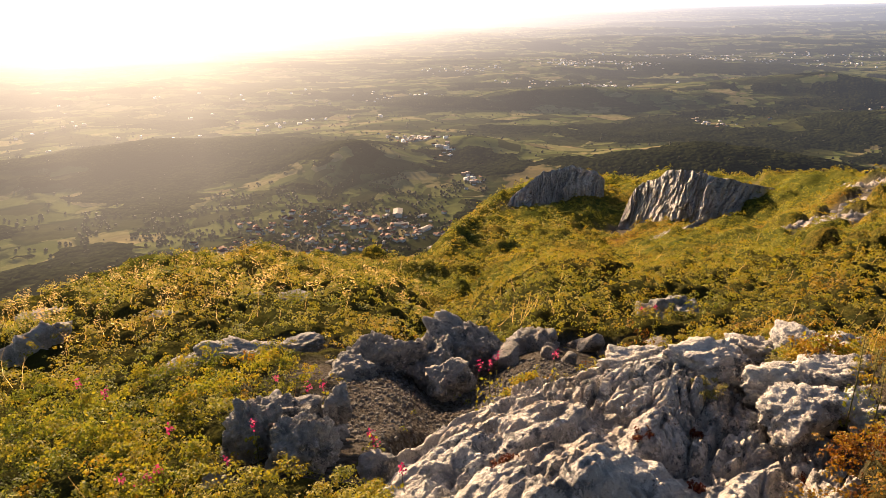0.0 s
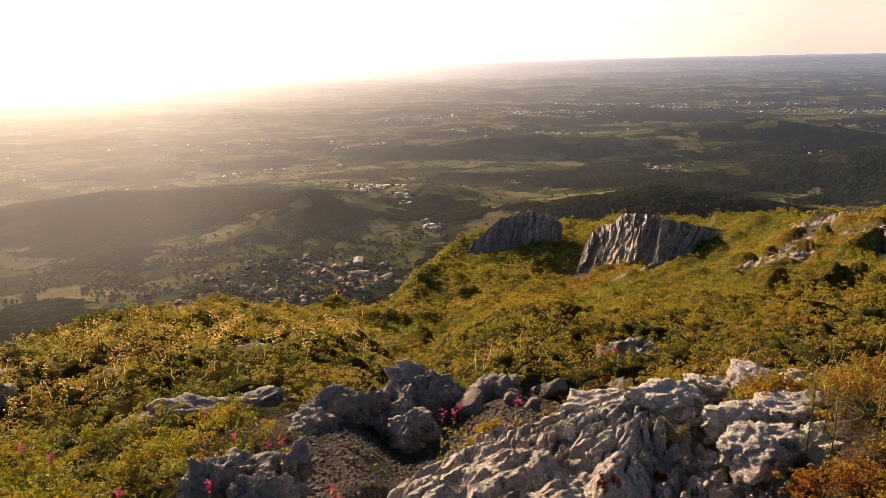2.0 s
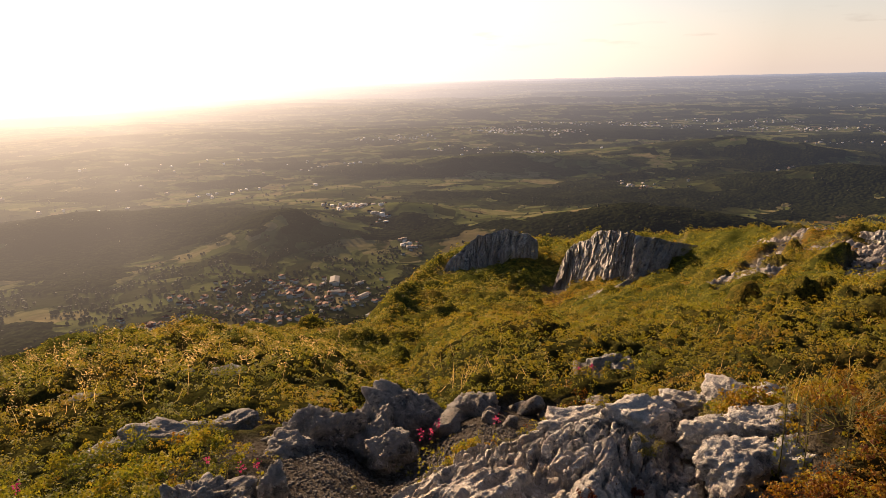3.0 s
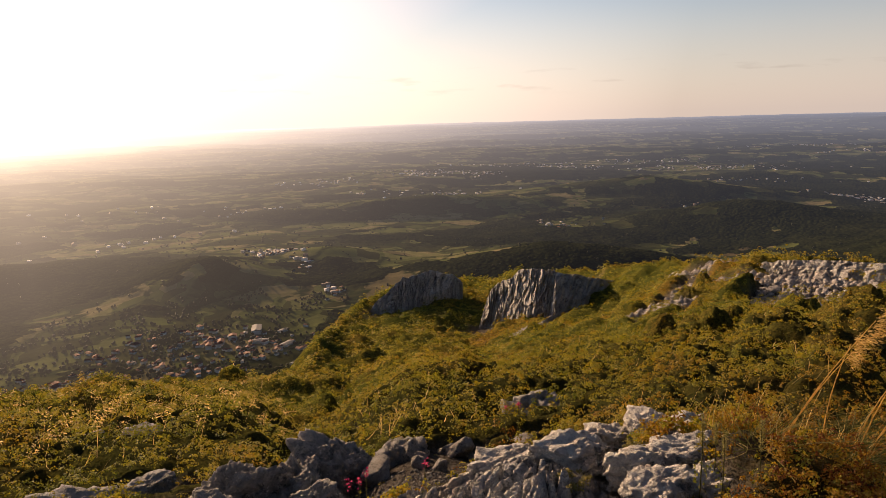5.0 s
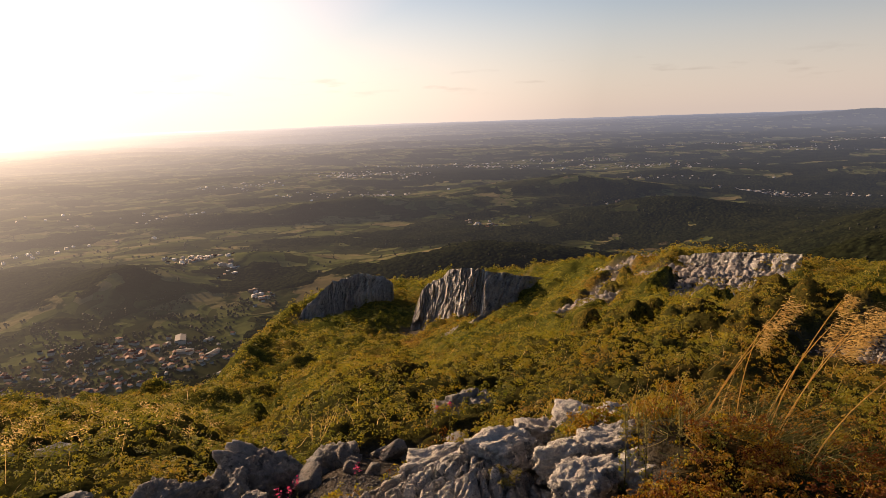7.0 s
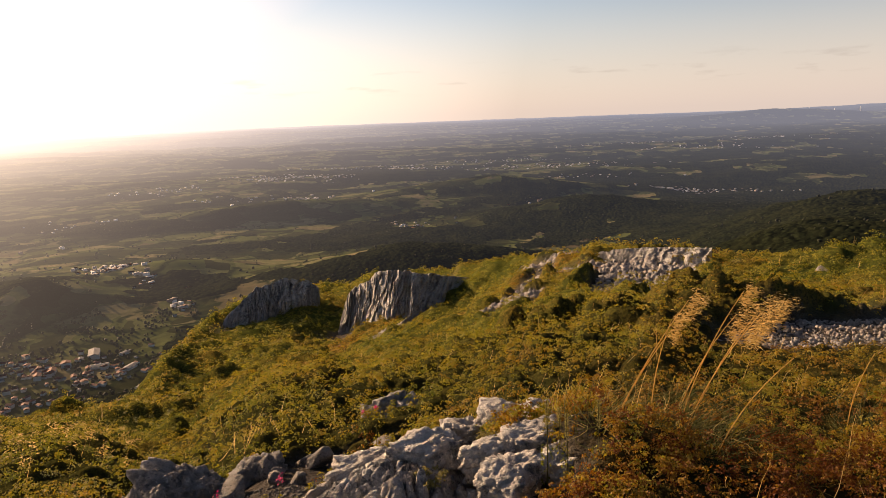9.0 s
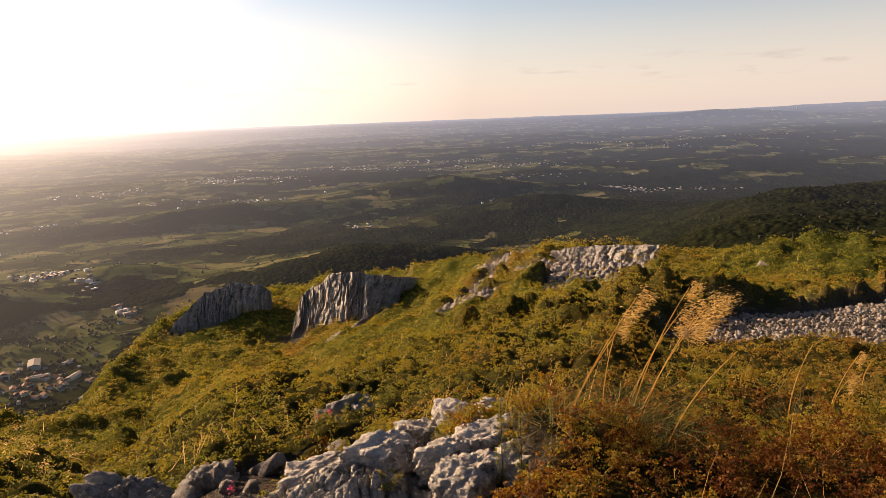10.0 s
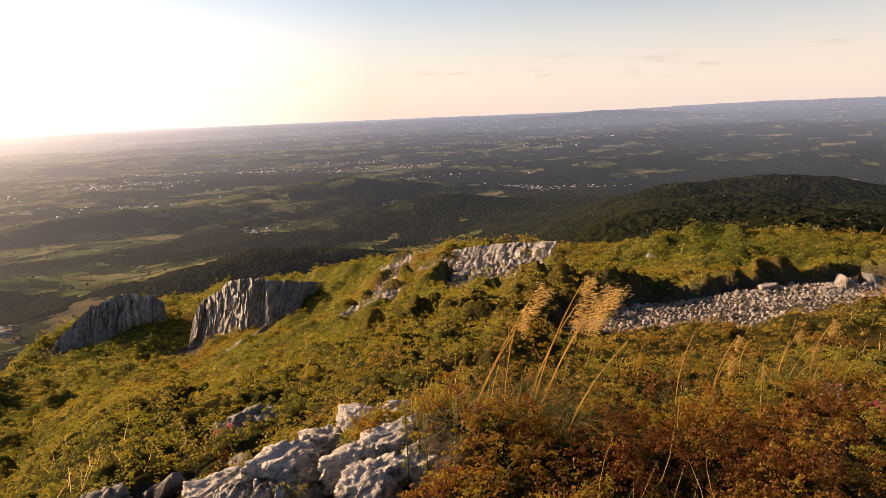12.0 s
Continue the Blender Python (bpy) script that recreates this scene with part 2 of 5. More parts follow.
def canopy(x, y):
    """Height of the scrub over the ground."""
    wx, wy = x + 0.12 * perlin(x * 1.3, y * 1.3, 3), y + 0.12 * perlin(x * 1.3, y * 1.3, 9)
    f1, f2, r0 = cells2(wx / 0.27, wy / 0.27, 4)
    d1, d2, r1 = cells2(wx / 0.75, wy / 0.75, 1)
    e1, e2, r2 = cells2(wx / 2.1, wy / 2.1, 2)
    low = 0.5 + 0.5 * np.clip(fbm(x / 7, y / 7, 1.5, 2) * 1.6, -1, 1)
    d = np.hypot(x, y)
    h = 0.04 + (0.16 + 0.30 * r1) * np.sqrt(np.clip(1 - d1 * d1 * 2.2, 0, 1)) * (0.45 + 0.55 * low)
    h = h + 0.19 * (0.3 + r0) * np.sqrt(np.clip(1 - f1 * f1 * 2.0, 0, 1)) * (1 - smooth(16, 36, d))
    h = h + 0.50 * r2 * np.clip(1 - e1 * 1.25, 0, 1) ** 0.6 * low
    g1, g2, r3 = cells2(wx / 1.4, wy / 1.4, 3)
    h = h * (0.6 + 0.4 * smooth(4, 9, d)) + 1.05 * smooth(6, 18, d) * np.clip(r3 - 0.3, 0, 1) * np.sqrt(np.clip(1 - g1 * g1 * 2.4, 0, 1)) * (0.4 + 0.8 * low)
    h = h * (1 - 0.6 * smooth(44, 52, np.degrees(np.arctan2(x, y))) * smooth(6, 8, d) * (1 - smooth(13, 16, d)))
    # taller, closer bushes towards the crest
    h = h * (1 + 0.30 * smooth(26, 40, np.degrees(np.arctan2(x, y))) * smooth(9, 18, d) * (0.3 + r2))
    h = h * (1 - 0.45 * smooth(43, 52, np.degrees(np.arctan2(x, y))) * smooth(18, 26, d))
    return h * (1 - bare(x, y))


def scrub_tone(x, y):
    az = np.degrees(np.arctan2(x, y))
    d = np.hypot(x, y)
    t = 0.40 + (0.26 - 0.10 * smooth(6, 14, d)) * fbm(x / 2.6, y / 2.6, 3.0, 3) + 0.22 * fbm(x / 11, y / 11, 8.0, 3)
    # close on the right the rust is toned darker for a hollow's shade
    t = t - 0.16 * smooth(5, -10, az) * (1 - smooth(4, 7, d)) + 0.42 * smooth(25, 45, az) * (1 - smooth(3.4, 5.5, d)) + 0.10 * smooth(5, 15, az) - 0.12 * smooth(35, 60, d) - 0.10 * smooth(30, 45, az) * smooth(12, 20, d)
    return np.clip(t, 0, 1)


def wood(az, R):
    """Share of woodland on the land below."""
    x, y = R * np.sin(np.radians(az)), R * np.cos(np.radians(az))
    m = fbm(x / 420, y / 260, 12.3, 5, 0.6) + 0.25 * fbm(x / 90, y / 90, 2.2, 2)
    side = smooth(36, 50, az) * (1 - 0.75 * smooth(1900, 3500, R)) * 0.9
    steep = (1 - smooth(420, 560, R)) * 0.8
    near_left = 0.6 * np.exp(-(((az + 31) / 9) ** 2 + ((R - 690) / 90) ** 2)) + 0.6 * np.exp(-(((az + 22) / 13) ** 2 + ((R - 1400) / 170) ** 2))
    hills = 0.4 * np.exp(-(((az + 7.5) / 4) ** 2 + ((R - 1260) / 80) ** 2)) + 0.45 * np.exp(-(((az - 26) / 12) ** 2 + ((R - 1150) / 200) ** 2))
    open_land = -0.55 * np.exp(-(((az + 8) / 15) ** 2 + ((R - 960) / 150) ** 2))
    return np.clip(smooth(0.02, 0.22, m + side + steep + near_left + hills + open_land - 0.1 + 0.36 * smooth(4, 30, az)), 0, 1)


def ground_at(x, y):
    return float(ground_z(np.array([x]), np.array([y]))[0])


# ---------------------------------------------------------------- mesh and material helpers
def mesh_from(name, verts, faces, smooth_shade=True):
    """A mesh from arrays of corners and of triangles or quads."""
    verts, faces = np.asarray(verts, np.float32), np.asarray(faces, np.int32)
    me = bpy.data.meshes.new(name)
    n, k = faces.shape
    me.vertices.add(len(verts))
    me.vertices.foreach_set("co", verts.ravel())
    me.loops.add(n * k)
    me.loops.foreach_set("vertex_index", faces.ravel())
    me.polygons.add(n)
    me.polygons.foreach_set("loop_start", np.arange(n, dtype=np.int32) * k)
    if smooth_shade:
        me.polygons.foreach_set("use_smooth", np.ones(n, dtype=bool))
    me.update(calc_edges=True)
    me.validate()
    return me


def add_attr(me, name, values):
    a = me.attributes.new(name, "FLOAT", "POINT")
    a.data.foreach_set("value", np.asarray(values, np.float32).ravel())


def grid_faces(nu, nv):
    i = np.arange(nu * nv).reshape(nu, nv)
    return np.stack([i[:-1, :-1], i[1:, :-1], i[1:, 1:], i[:-1, 1:]], -1).reshape(-1, 4)


class Mat:
    """A small builder of node materials."""

    def __init__(self, name, rough=0.9):
        self.m = bpy.data.materials.new(name)
        self.m.use_nodes = True
        self.t = self.m.node_tree
        self.p = self.t.nodes["Principled BSDF"]
        self.p.inputs["Roughness"].default_value = rough
        self.p.inputs["Specular IOR Level"].default_value = 0.25

    def node(self, kind, **inputs):
        n = self.t.nodes.new("ShaderNode" + kind)
        for key, value in inputs.items():
            self.put(n, key.replace("_", " "), value)
        return n

    def put(self, n, key, value):
        if isinstance(value, bpy.types.NodeSocket):
            self.t.links.new(value, n.inputs[key])
        else:
            n.inputs[key].default_value = value

    def attr(self, name):
        n = self.node("Attribute")
        n.attribute_name = name
        return n.outputs["Fac"]

    def coords(self, kind="Object", scale=(1, 1, 1)):
        c = self.node("TexCoord")
        mp = self.node("Mapping")
        self.t.links.new(c.outputs[kind], mp.inputs["Vector"])
        mp.inputs["Scale"].default_value = scale
        return mp.outputs[0]

    def noise(self, vec, scale, detail=4.0, rough=0.55):
        return self.node("TexNoise", Vector=vec, Scale=scale, Detail=detail, Roughness=rough).outputs["Fac"]

    def voronoi(self, vec, scale, feature="F1", rand=1.0):
        n = self.node("TexVoronoi", Vector=vec, Scale=scale, Randomness=rand)
        n.feature = feature
        return n.outputs

    def ramp(self, fac, stops):
        n = self.node("ValToRGB", Fac=fac)
        e = n.color_ramp.elements
        while len(e) < len(stops):
            e.new(0.5)
        for el, (pos, col) in zip(e, stops):
            el.position, el.color = pos, (*col, 1)
        return n.outputs[0]

    def mix(self, fac, a, b, kind="MIX"):
        n = self.t.nodes.new("ShaderNodeMix")
        n.data_type, n.blend_type = "RGBA", kind
        for i, value in ((0, fac), (6, a), (7, b)):
            if isinstance(value, bpy.types.NodeSocket):
                self.t.links.new(value, n.inputs[i])
            else:
                n.inputs[i].default_value = value if i == 0 else (*value, 1)
        return n.outputs[2]

    def math(self, op, a, b=0.0, clamp=False):
        n = self.t.nodes.new("ShaderNodeMath")
        n.operation, n.use_clamp = op, clamp
        for i, value in ((0, a), (1, b)):
            if isinstance(value, bpy.types.NodeSocket):
                self.t.links.new(value, n.inputs[i])
            else:
                n.inputs[i].default_value = value
        return n.outputs[0]

    def range(self, fac, a, b, c=0.0, d=1.0):
        n = self.node("MapRange", Value=fac)
        for i, value in zip((1, 2, 3, 4), (a, b, c, d)):
            n.inputs[i].default_value = value
        return n.outputs[0]

    def colour(self, value):
        self.put(self.p, "Base Color", value if isinstance(value, bpy.types.NodeSocket) else (*value, 1))
        return self

    def bump(self, height, strength, distance):
        n = self.node("Bump", Height=height, Strength=strength, Distance=distance)
        self.t.links.new(n.outputs[0], self.p.inputs["Normal"])
        return self

    def translucent(self, colour, share):
        """Lets light through from behind, as thin leaves do."""
        tr = self.node("BsdfTranslucent", Color=colour)
        mx = self.node("MixShader", Fac=share)
        self.t.links.new(self.p.outputs[0], mx.inputs[1])
        self.t.links.new(tr.outputs[0], mx.inputs[2])
        self.t.links.new(mx.outputs[0], self.t.nodes["Material Output"].inputs["Surface"])
        return self


def leaf_material(name, stops, share=0.28, rough=0.6):
    """stops: colours over the random number of a leaf, shifted by its 'tone'."""
    m = Mat(name, rough)
    m.p.inputs["Specular IOR Level"].default_value = 0.08
    rnd = m.node("NewGeometry").outputs["Random Per Island"]
    tone = m.attr("tone")
    fac = m.math("ADD", m.math("MULTIPLY", rnd, 0.16), m.math("MULTIPLY", tone, 0.84))
    col = m.ramp(fac, stops)
    m.colour(col)
    m.translucent(m.mix(0.6, col, (1.0, 0.85, 0.25), "MULTIPLY"), share)
    tr = m.t.nodes["Translucent BSDF"]
    lift = m.node("HueSaturation", Color=m.mix(0.25, col, (1.0, 0.85, 0.4), "MULTIPLY"), Saturation=1.1, Value=2.1)
    m.t.links.new(lift.outputs[0], tr.inputs["Color"])
    return m.m


def rock_material(name, light, dark, warm, scale=1.0, relief=0.022):
    m = Mat(name, 0.9)
    v = m.coords("Object")
    big = m.noise(v, 2.2 * scale, 5, 0.6)
    mid = m.noise(v, 7 * scale, 7, 0.66)
    fine = m.noise(v, 34 * scale, 6, 0.7)
    grain = m.noise(v, 150 * scale, 4, 0.7)
    col = m.mix(m.range(big, 0.40, 0.62), light, warm)
    col = m.mix(m.range(mid, 0.50, 0.66, 0.0, 0.8), col, dark)
    col = m.mix(m.range(fine, 0.52, 0.70, 0.0, 0.5), col, tuple(c * 0.75 for c in dark))
    col = m.mix(m.range(grain, 0.45, 0.75, 0.0, 0.35), col, tuple(c * 0.6 for c in dark))
    # pale crusts, and black lichen in blotches and specks
    lich = m.noise(v, 26 * scale, 5, 0.65)
    col = m.mix(m.math("MULTIPLY", m.range(lich, 0.54, 0.60), m.range(m.noise(v, 4.3 * scale, 3), 0.48, 0.58)), col, tuple(min(c * 1.25, 0.72) for c in light))
    blotch = m.noise(v, 12 * scale, 6, 0.7)
    col = m.mix(m.math("MULTIPLY", m.range(blotch, 0.52, 0.60, 0.0, 0.85), m.range(m.noise(v, 2.6 * scale, 4), 0.43, 0.56)), col, (0.075, 0.078, 0.082))
    spot = m.noise(v, 80 * scale, 3, 0.6)
    col = m.mix(m.math("MULTIPLY", m.range(spot, 0.58, 0.65), m.range(m.noise(v, 5 * scale, 4), 0.48, 0.60, 0.0, 0.8)), col, (0.05, 0.05, 0.05))
    m.colour(col)
    pit = m.range(m.voronoi(v, 42 * scale)["Distance"], 0.05, 0.45)
    height = m.math("ADD", m.math("MULTIPLY", mid, 0.8), m.math("ADD", m.math("MULTIPLY", fine, 0.8), m.math("MULTIPLY", grain, 0.35)))
    m.bump(m.math("ADD", height, m.math("MULTIPLY", pit, 0.3)), 1.0, relief / scale)
    return m.m


# ---------------------------------------------------------------- materials
ROCK = rock_material("limestone", (0.58, 0.55, 0.515), (0.20, 0.205, 0.215), (0.48, 0.41, 0.345), 1.0, 0.035)
# scree with the boulders' shade put into its base colour
SCREE = rock_material("scree darkened for shade", (0.155, 0.148, 0.145), (0.065, 0.063, 0.064), (0.13, 0.110, 0.092))
# greyer copy of the limestone, darkened for boulders that stand in shade
SHADED_ROCK = rock_material("grey limestone darkened for shade", (0.36, 0.345, 0.33), (0.15, 0.15, 0.153), (0.30, 0.265, 0.23), 1.0, 0.035)
CLIFF_ROCK = rock_material("cliff limestone", (0.58, 0.555, 0.53), (0.27, 0.265, 0.27), (0.50, 0.45, 0.40), 0.45, 0.06)
LEAF = leaf_material("scrub leaves", [(0.0, (0.025, 0.038, 0.012)), (0.2, (0.115, 0.130, 0.023)), (0.42, (0.245, 0.215, 0.037)), (0.62, (0.26, 0.165, 0.034)), (0.82, (0.125, 0.048, 0.016)), (1.0, (0.085, 0.032, 0.015))])

NEAR_KM = 0.75
def land_material(name):
    land = Mat(name, 1.0)
    land.p.inputs["Specular IOR Level"].default_value = 0.0
    uv = land.coords("UV")
    wood_share = land.attr("wood")
    near = land.attr("near")
    warp = land.node("VectorMath")
    warp.operation = "ADD"
    wn = land.node("TexNoise", Vector=uv, Scale=7.0, Detail=3.0)
    ws = land.node("VectorMath")
    ws.operation = "SCALE"
    land.t.links.new(wn.outputs["Color"], ws.inputs[0])
    ws.inputs["Scale"].default_value = 0.12
    land.t.links.new(uv, warp.inputs[0])
    land.t.links.new(ws.outputs[0], warp.inputs[1])
    uv = warp.outputs[0]
    cell = land.node("TexVoronoi", Vector=uv, Scale=9.0)
    edge = land.voronoi(uv, 9.0, "DISTANCE_TO_EDGE")["Distance"]
    cell2 = land.node("TexVoronoi", Vector=uv, Scale=22.0)
    split = land.node("SeparateColor", Color=cell.outputs["Color"])
    split2 = land.node("SeparateColor", Color=cell2.outputs["Color"])
    field = land.ramp(land.math("ADD", land.math("MULTIPLY", split.outputs[0], 0.6), land.math("MULTIPLY", split2.outputs[0], 0.4)),
                      [(0.0, (0.012, 0.015, 0.008)), (0.3, (0.020, 0.023, 0.010)), (0.45, (0.034, 0.036, 0.014)), (0.56, (0.080, 0.096, 0.030)), (0.70, (0.125, 0.130, 0.050)), (0.85, (0.20, 0.165, 0.085)), (1.0, (0.05, 0.036, 0.024))])
    rows_ = land.noise(uv, 60.0, 5, 0.6)
    field = land.mix(land.range(rows_, 0.35, 0.7, 0.0, 0.6), field, (0.05, 0.055, 0.025))
    hedge = land.math("MULTIPLY", land.range(edge, 0.10, 0.04), land.range(land.noise(uv, 40.0, 3), 0.4, 0.55))
    field = land.mix(hedge, field, (0.022, 0.030, 0.013))
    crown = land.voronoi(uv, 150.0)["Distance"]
    # cells painted as tree crowns, with the shade between them in the colour
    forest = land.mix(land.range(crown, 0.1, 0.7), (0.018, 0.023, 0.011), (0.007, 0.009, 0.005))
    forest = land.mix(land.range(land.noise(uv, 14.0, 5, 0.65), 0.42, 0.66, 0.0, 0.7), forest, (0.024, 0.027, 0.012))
    ragged = land.math("ADD", wood_share, land.math("MULTIPLY", land.math("SUBTRACT", land.noise(uv, 30.0, 4), 0.5), 0.9))
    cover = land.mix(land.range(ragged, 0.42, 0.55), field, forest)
    obj = land.coords("Object")
    # shade of the scrub's gaps in the colour: dark olive like shaded foliage
    shaded_soil = land.mix(land.noise(obj, 3.0, 5), (0.034, 0.034, 0.013), (0.020, 0.021, 0.008))
    shaded_soil = land.mix(land.range(land.noise(obj, 11.0, 5, 0.7), 0.45, 0.65), shaded_soil, (0.040, 0.036, 0.013))
    stony = land.mix(land.range(land.noise(obj, 26.0, 6, 0.7), 0.4, 0.62), (0.050, 0.042, 0.033), (0.115, 0.103, 0.092))
    under = land.ramp(land.math("ADD", land.attr("tone"), land.math("MULTIPLY", land.math("SUBTRACT", land.noise(obj, 9.0, 6, 0.7), 0.5), 0.5)),
                      [(0.0, (0.020, 0.030, 0.009)), (0.2, (0.070, 0.085, 0.016)), (0.42, (0.155, 0.140, 0.025)), (0.62, (0.20, 0.130, 0.027)), (0.85, (0.085, 0.042, 0.016))])
    # noise paints dark shading between the leaves
    under = land.mix(land.range(land.noise(obj, 16.0, 5, 0.75), 0.46, 0.60), under, (0.030, 0.032, 0.010))
    under = land.mix(land.range(land.noise(obj, 0.9, 5, 0.7), 0.50, 0.60, 0.0, 0.85), under, (0.050, 0.058, 0.014))
    shaded_soil = land.mix(land.attr("leafy"), shaded_soil, under)
    shaded_soil = land.mix(land.attr("bare"), shaded_soil, stony)
    land.colour(land.mix(near, cover, shaded_soil))
    tops = land.math("MULTIPLY", land.math("SUBTRACT", 1.0, land.voronoi(obj, 0.11)["Distance"]), land.math("MULTIPLY", land.range(ragged, 0.42, 0.55), land.range(near, 0.0, 1.0, 30.0, 0.0)))
    land.bump(land.math("ADD", land.math("MULTIPLY", land.noise(obj, 14.0, 6, 0.7), near), tops), 0.9, 0.10)
    return land


def add_haze_glow(m, far):
    """Paints the haze of the far land as emission that grows with distance: warm under the sun, blue away from it."""
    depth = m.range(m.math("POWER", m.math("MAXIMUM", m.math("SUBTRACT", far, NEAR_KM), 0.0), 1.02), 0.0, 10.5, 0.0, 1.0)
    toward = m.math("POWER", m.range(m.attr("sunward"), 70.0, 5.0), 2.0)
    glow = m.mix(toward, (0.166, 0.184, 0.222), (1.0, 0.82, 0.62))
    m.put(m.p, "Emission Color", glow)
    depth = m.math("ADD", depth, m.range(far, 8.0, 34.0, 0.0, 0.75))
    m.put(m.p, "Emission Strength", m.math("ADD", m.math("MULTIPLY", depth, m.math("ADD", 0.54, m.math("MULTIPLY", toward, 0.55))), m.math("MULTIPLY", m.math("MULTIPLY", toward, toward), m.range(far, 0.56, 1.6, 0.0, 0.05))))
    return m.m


LAND = land_material("land").m
# the valley's haze is emission in its own material
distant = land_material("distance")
DISTANCE = add_haze_glow(distant, distant.attr("far"))

# ---------------------------------------------------------------- ground, and the far distance as its backdrop
NEAR_LAND = 560.0
azs = np.concatenate([np.arange(-180, -44, 4.0), np.arange(-44, 80, 0.32), np.arange(80, 180.1, 4.0)])
azs[-1] = 180.0


def land_sheet(name, rings, material):
    A, R = np.meshgrid(azs, rings, indexing="ij")
    gx, gy = R * np.sin(np.radians(A)), R * np.cos(np.radians(A))
    share = wood(A, R) * smooth(90, 130, R)
    close = 1 - smooth(85, 110, R)
    bushes = np.zeros(R.shape)
    m = rings < 110
    bushes[:, m] = (canopy(gx[:, m], gy[:, m]) * close[:, m]) * (0.55 + 0.25 * smooth(3, 8, R[:, m]))
    trees_up = share * (4 + 3.5 * perlin(gx / 14, gy / 14, 1) + 3 * perlin(gx / 45, gy / 45, 1))
    X, Y, Z, K = place_far(A, R, bushes + trees_up)
    me = mesh_from(name, np.stack([X, Y, Z], -1).reshape(-1, 3), grid_faces(*R.shape)[:, ::-1])
    add_attr(me, "wood", share)
    add_attr(me, "near", close)
    add_attr(me, "bare", bare(gx, gy) * close)
    add_attr(me, "leafy", 0.25 + 0.75 * smooth(10, 24, R))
    add_attr(me, "tone", scrub_tone(gx, gy))
    add_attr(me, "far", R / 1000)
    add_attr(me, "sunward", np.abs(A - SUN_AZ))
    uvl = me.uv_layers.new(name="land")
    vi = np.zeros(len(me.loops), np.int32)
    me.loops.foreach_get("vertex_index", vi)
    uvl.data.foreach_set("uv", (np.stack([gx, gy], -1).reshape(-1, 2)[vi] / 1000).astype(np.float32).ravel())
    me.materials.append(material)
    return new(name, me)


ground = land_sheet("ground", np.concatenate([[0.01], np.geomspace(0.2, 1.6, 10, endpoint=False), np.geomspace(1.6, 90, 330, endpoint=False),
                                              np.geomspace(90, NEAR_LAND, 76)]), LAND)
tagged(ground, "stony hillside covered with scrub falling towards a wide valley", "ground", kind="structure")
distance = land_sheet("backdrop", np.concatenate([np.geomspace(NEAR_LAND, 2400, 150, endpoint=False), np.geomspace(2400, 45000, 110)]), DISTANCE)
tagged(distance, "hazy valley of fields, woods and low hills out to the horizon", "distance", kind="structure")


# ---------------------------------------------------------------- helpers for things
def part(name, me, material, parent=None, label=""):
    ob = new(name, me)
    if material and not me.materials:
        me.materials.append(material)
    if parent:
        ob.parent = parent
    if label:
        tagged(ob, label)
    return ob


def ico(level):
    bm = bmesh.new()
    bmesh.ops.create_icosphere(bm, subdivisions=level, radius=1)
    v = np.array([w.co for w in bm.verts])
    f = np.array([[w.index for w in q.verts] for q in bm.faces])
    bm.free()
    return v / np.linalg.norm(v, axis=1, keepdims=True), f


ICO = {n: ico(n) for n in (1, 4, 5, 6)}


def boulder_mesh(size, seed, level=5, rough=0.10, pits=0.05, facets=14, sharp=26):
    """A weathered limestone block: a cut polytope, broken into knobs by cracks, with pits and a fine grain."""
    n, f = ICO[level]
    rs = np.random.RandomState(seed)
    cut = rs.normal(size=(facets, 3))
    cut /= np.linalg.norm(cut, axis=1, keepdims=True)
    cut[:6] = np.array([(0, 0, 1), (0, 0, -1), (1, 0, 0), (-1, 0, 0), (0, 1, 0), (0, -1, 0)]) + rs.normal(0, 0.25, (6, 3))
    cut[:6] /= np.linalg.norm(cut[:6], axis=1, keepdims=True)
    reach = rs.uniform(0.60, 1.0, facets)
    reach[0] = rs.uniform(0.7, 0.85)
    dots = n @ cut.T
    r = np.sum((np.maximum(dots, 0.0) / reach) ** sharp, axis=1) ** (-1 / sharp)
    r = np.minimum(r, 1.45)
    o = seed * 3.7
    p = n * r[:, None]
    w = p + 0.16 * np.stack([fbm(p[:, 0] * 2.4 + o + k, p[:, 1] * 2.4, p[:, 2] * 2.4, 3) for k in (0, 20, 40)], -1)
    r = r * (1 + rough * fbm(p[:, 0] * 1.7 + o, p[:, 1] * 1.7, p[:, 2] * 1.7, 3))
    for scale, deep, seed3 in ((1.5, 0.75, 3), (3.6, 0.42, 5), (8.5, 0.20, 7)):
        e1, e2 = cells3(w[:, 0] * scale + o, w[:, 1] * scale, w[:, 2] * scale, seed3)
        r = r + rough * deep * (np.sqrt(np.clip((e2 - e1) / 0.45, 0, 1)) - 0.75)
    e1, e2 = cells3(w[:, 0] * 5.5 + o, w[:, 1] * 5.5, w[:, 2] * 5.5, 13)
    r = r - pits * 0.7 * np.clip(1 - (e1 / 0.34) ** 2, 0, 1) * (fbm(p[:, 0] * 2 + o, p[:, 1] * 2, p[:, 2] * 2 + 5, 2) > 0)
    r = r + rough * 0.14 * fbm(p[:, 0] * 15 + o, p[:, 1] * 15, p[:, 2] * 15, 3, 0.6)
    return mesh_from("rock", n * r[:, None] * np.array(size), f, level > 3)


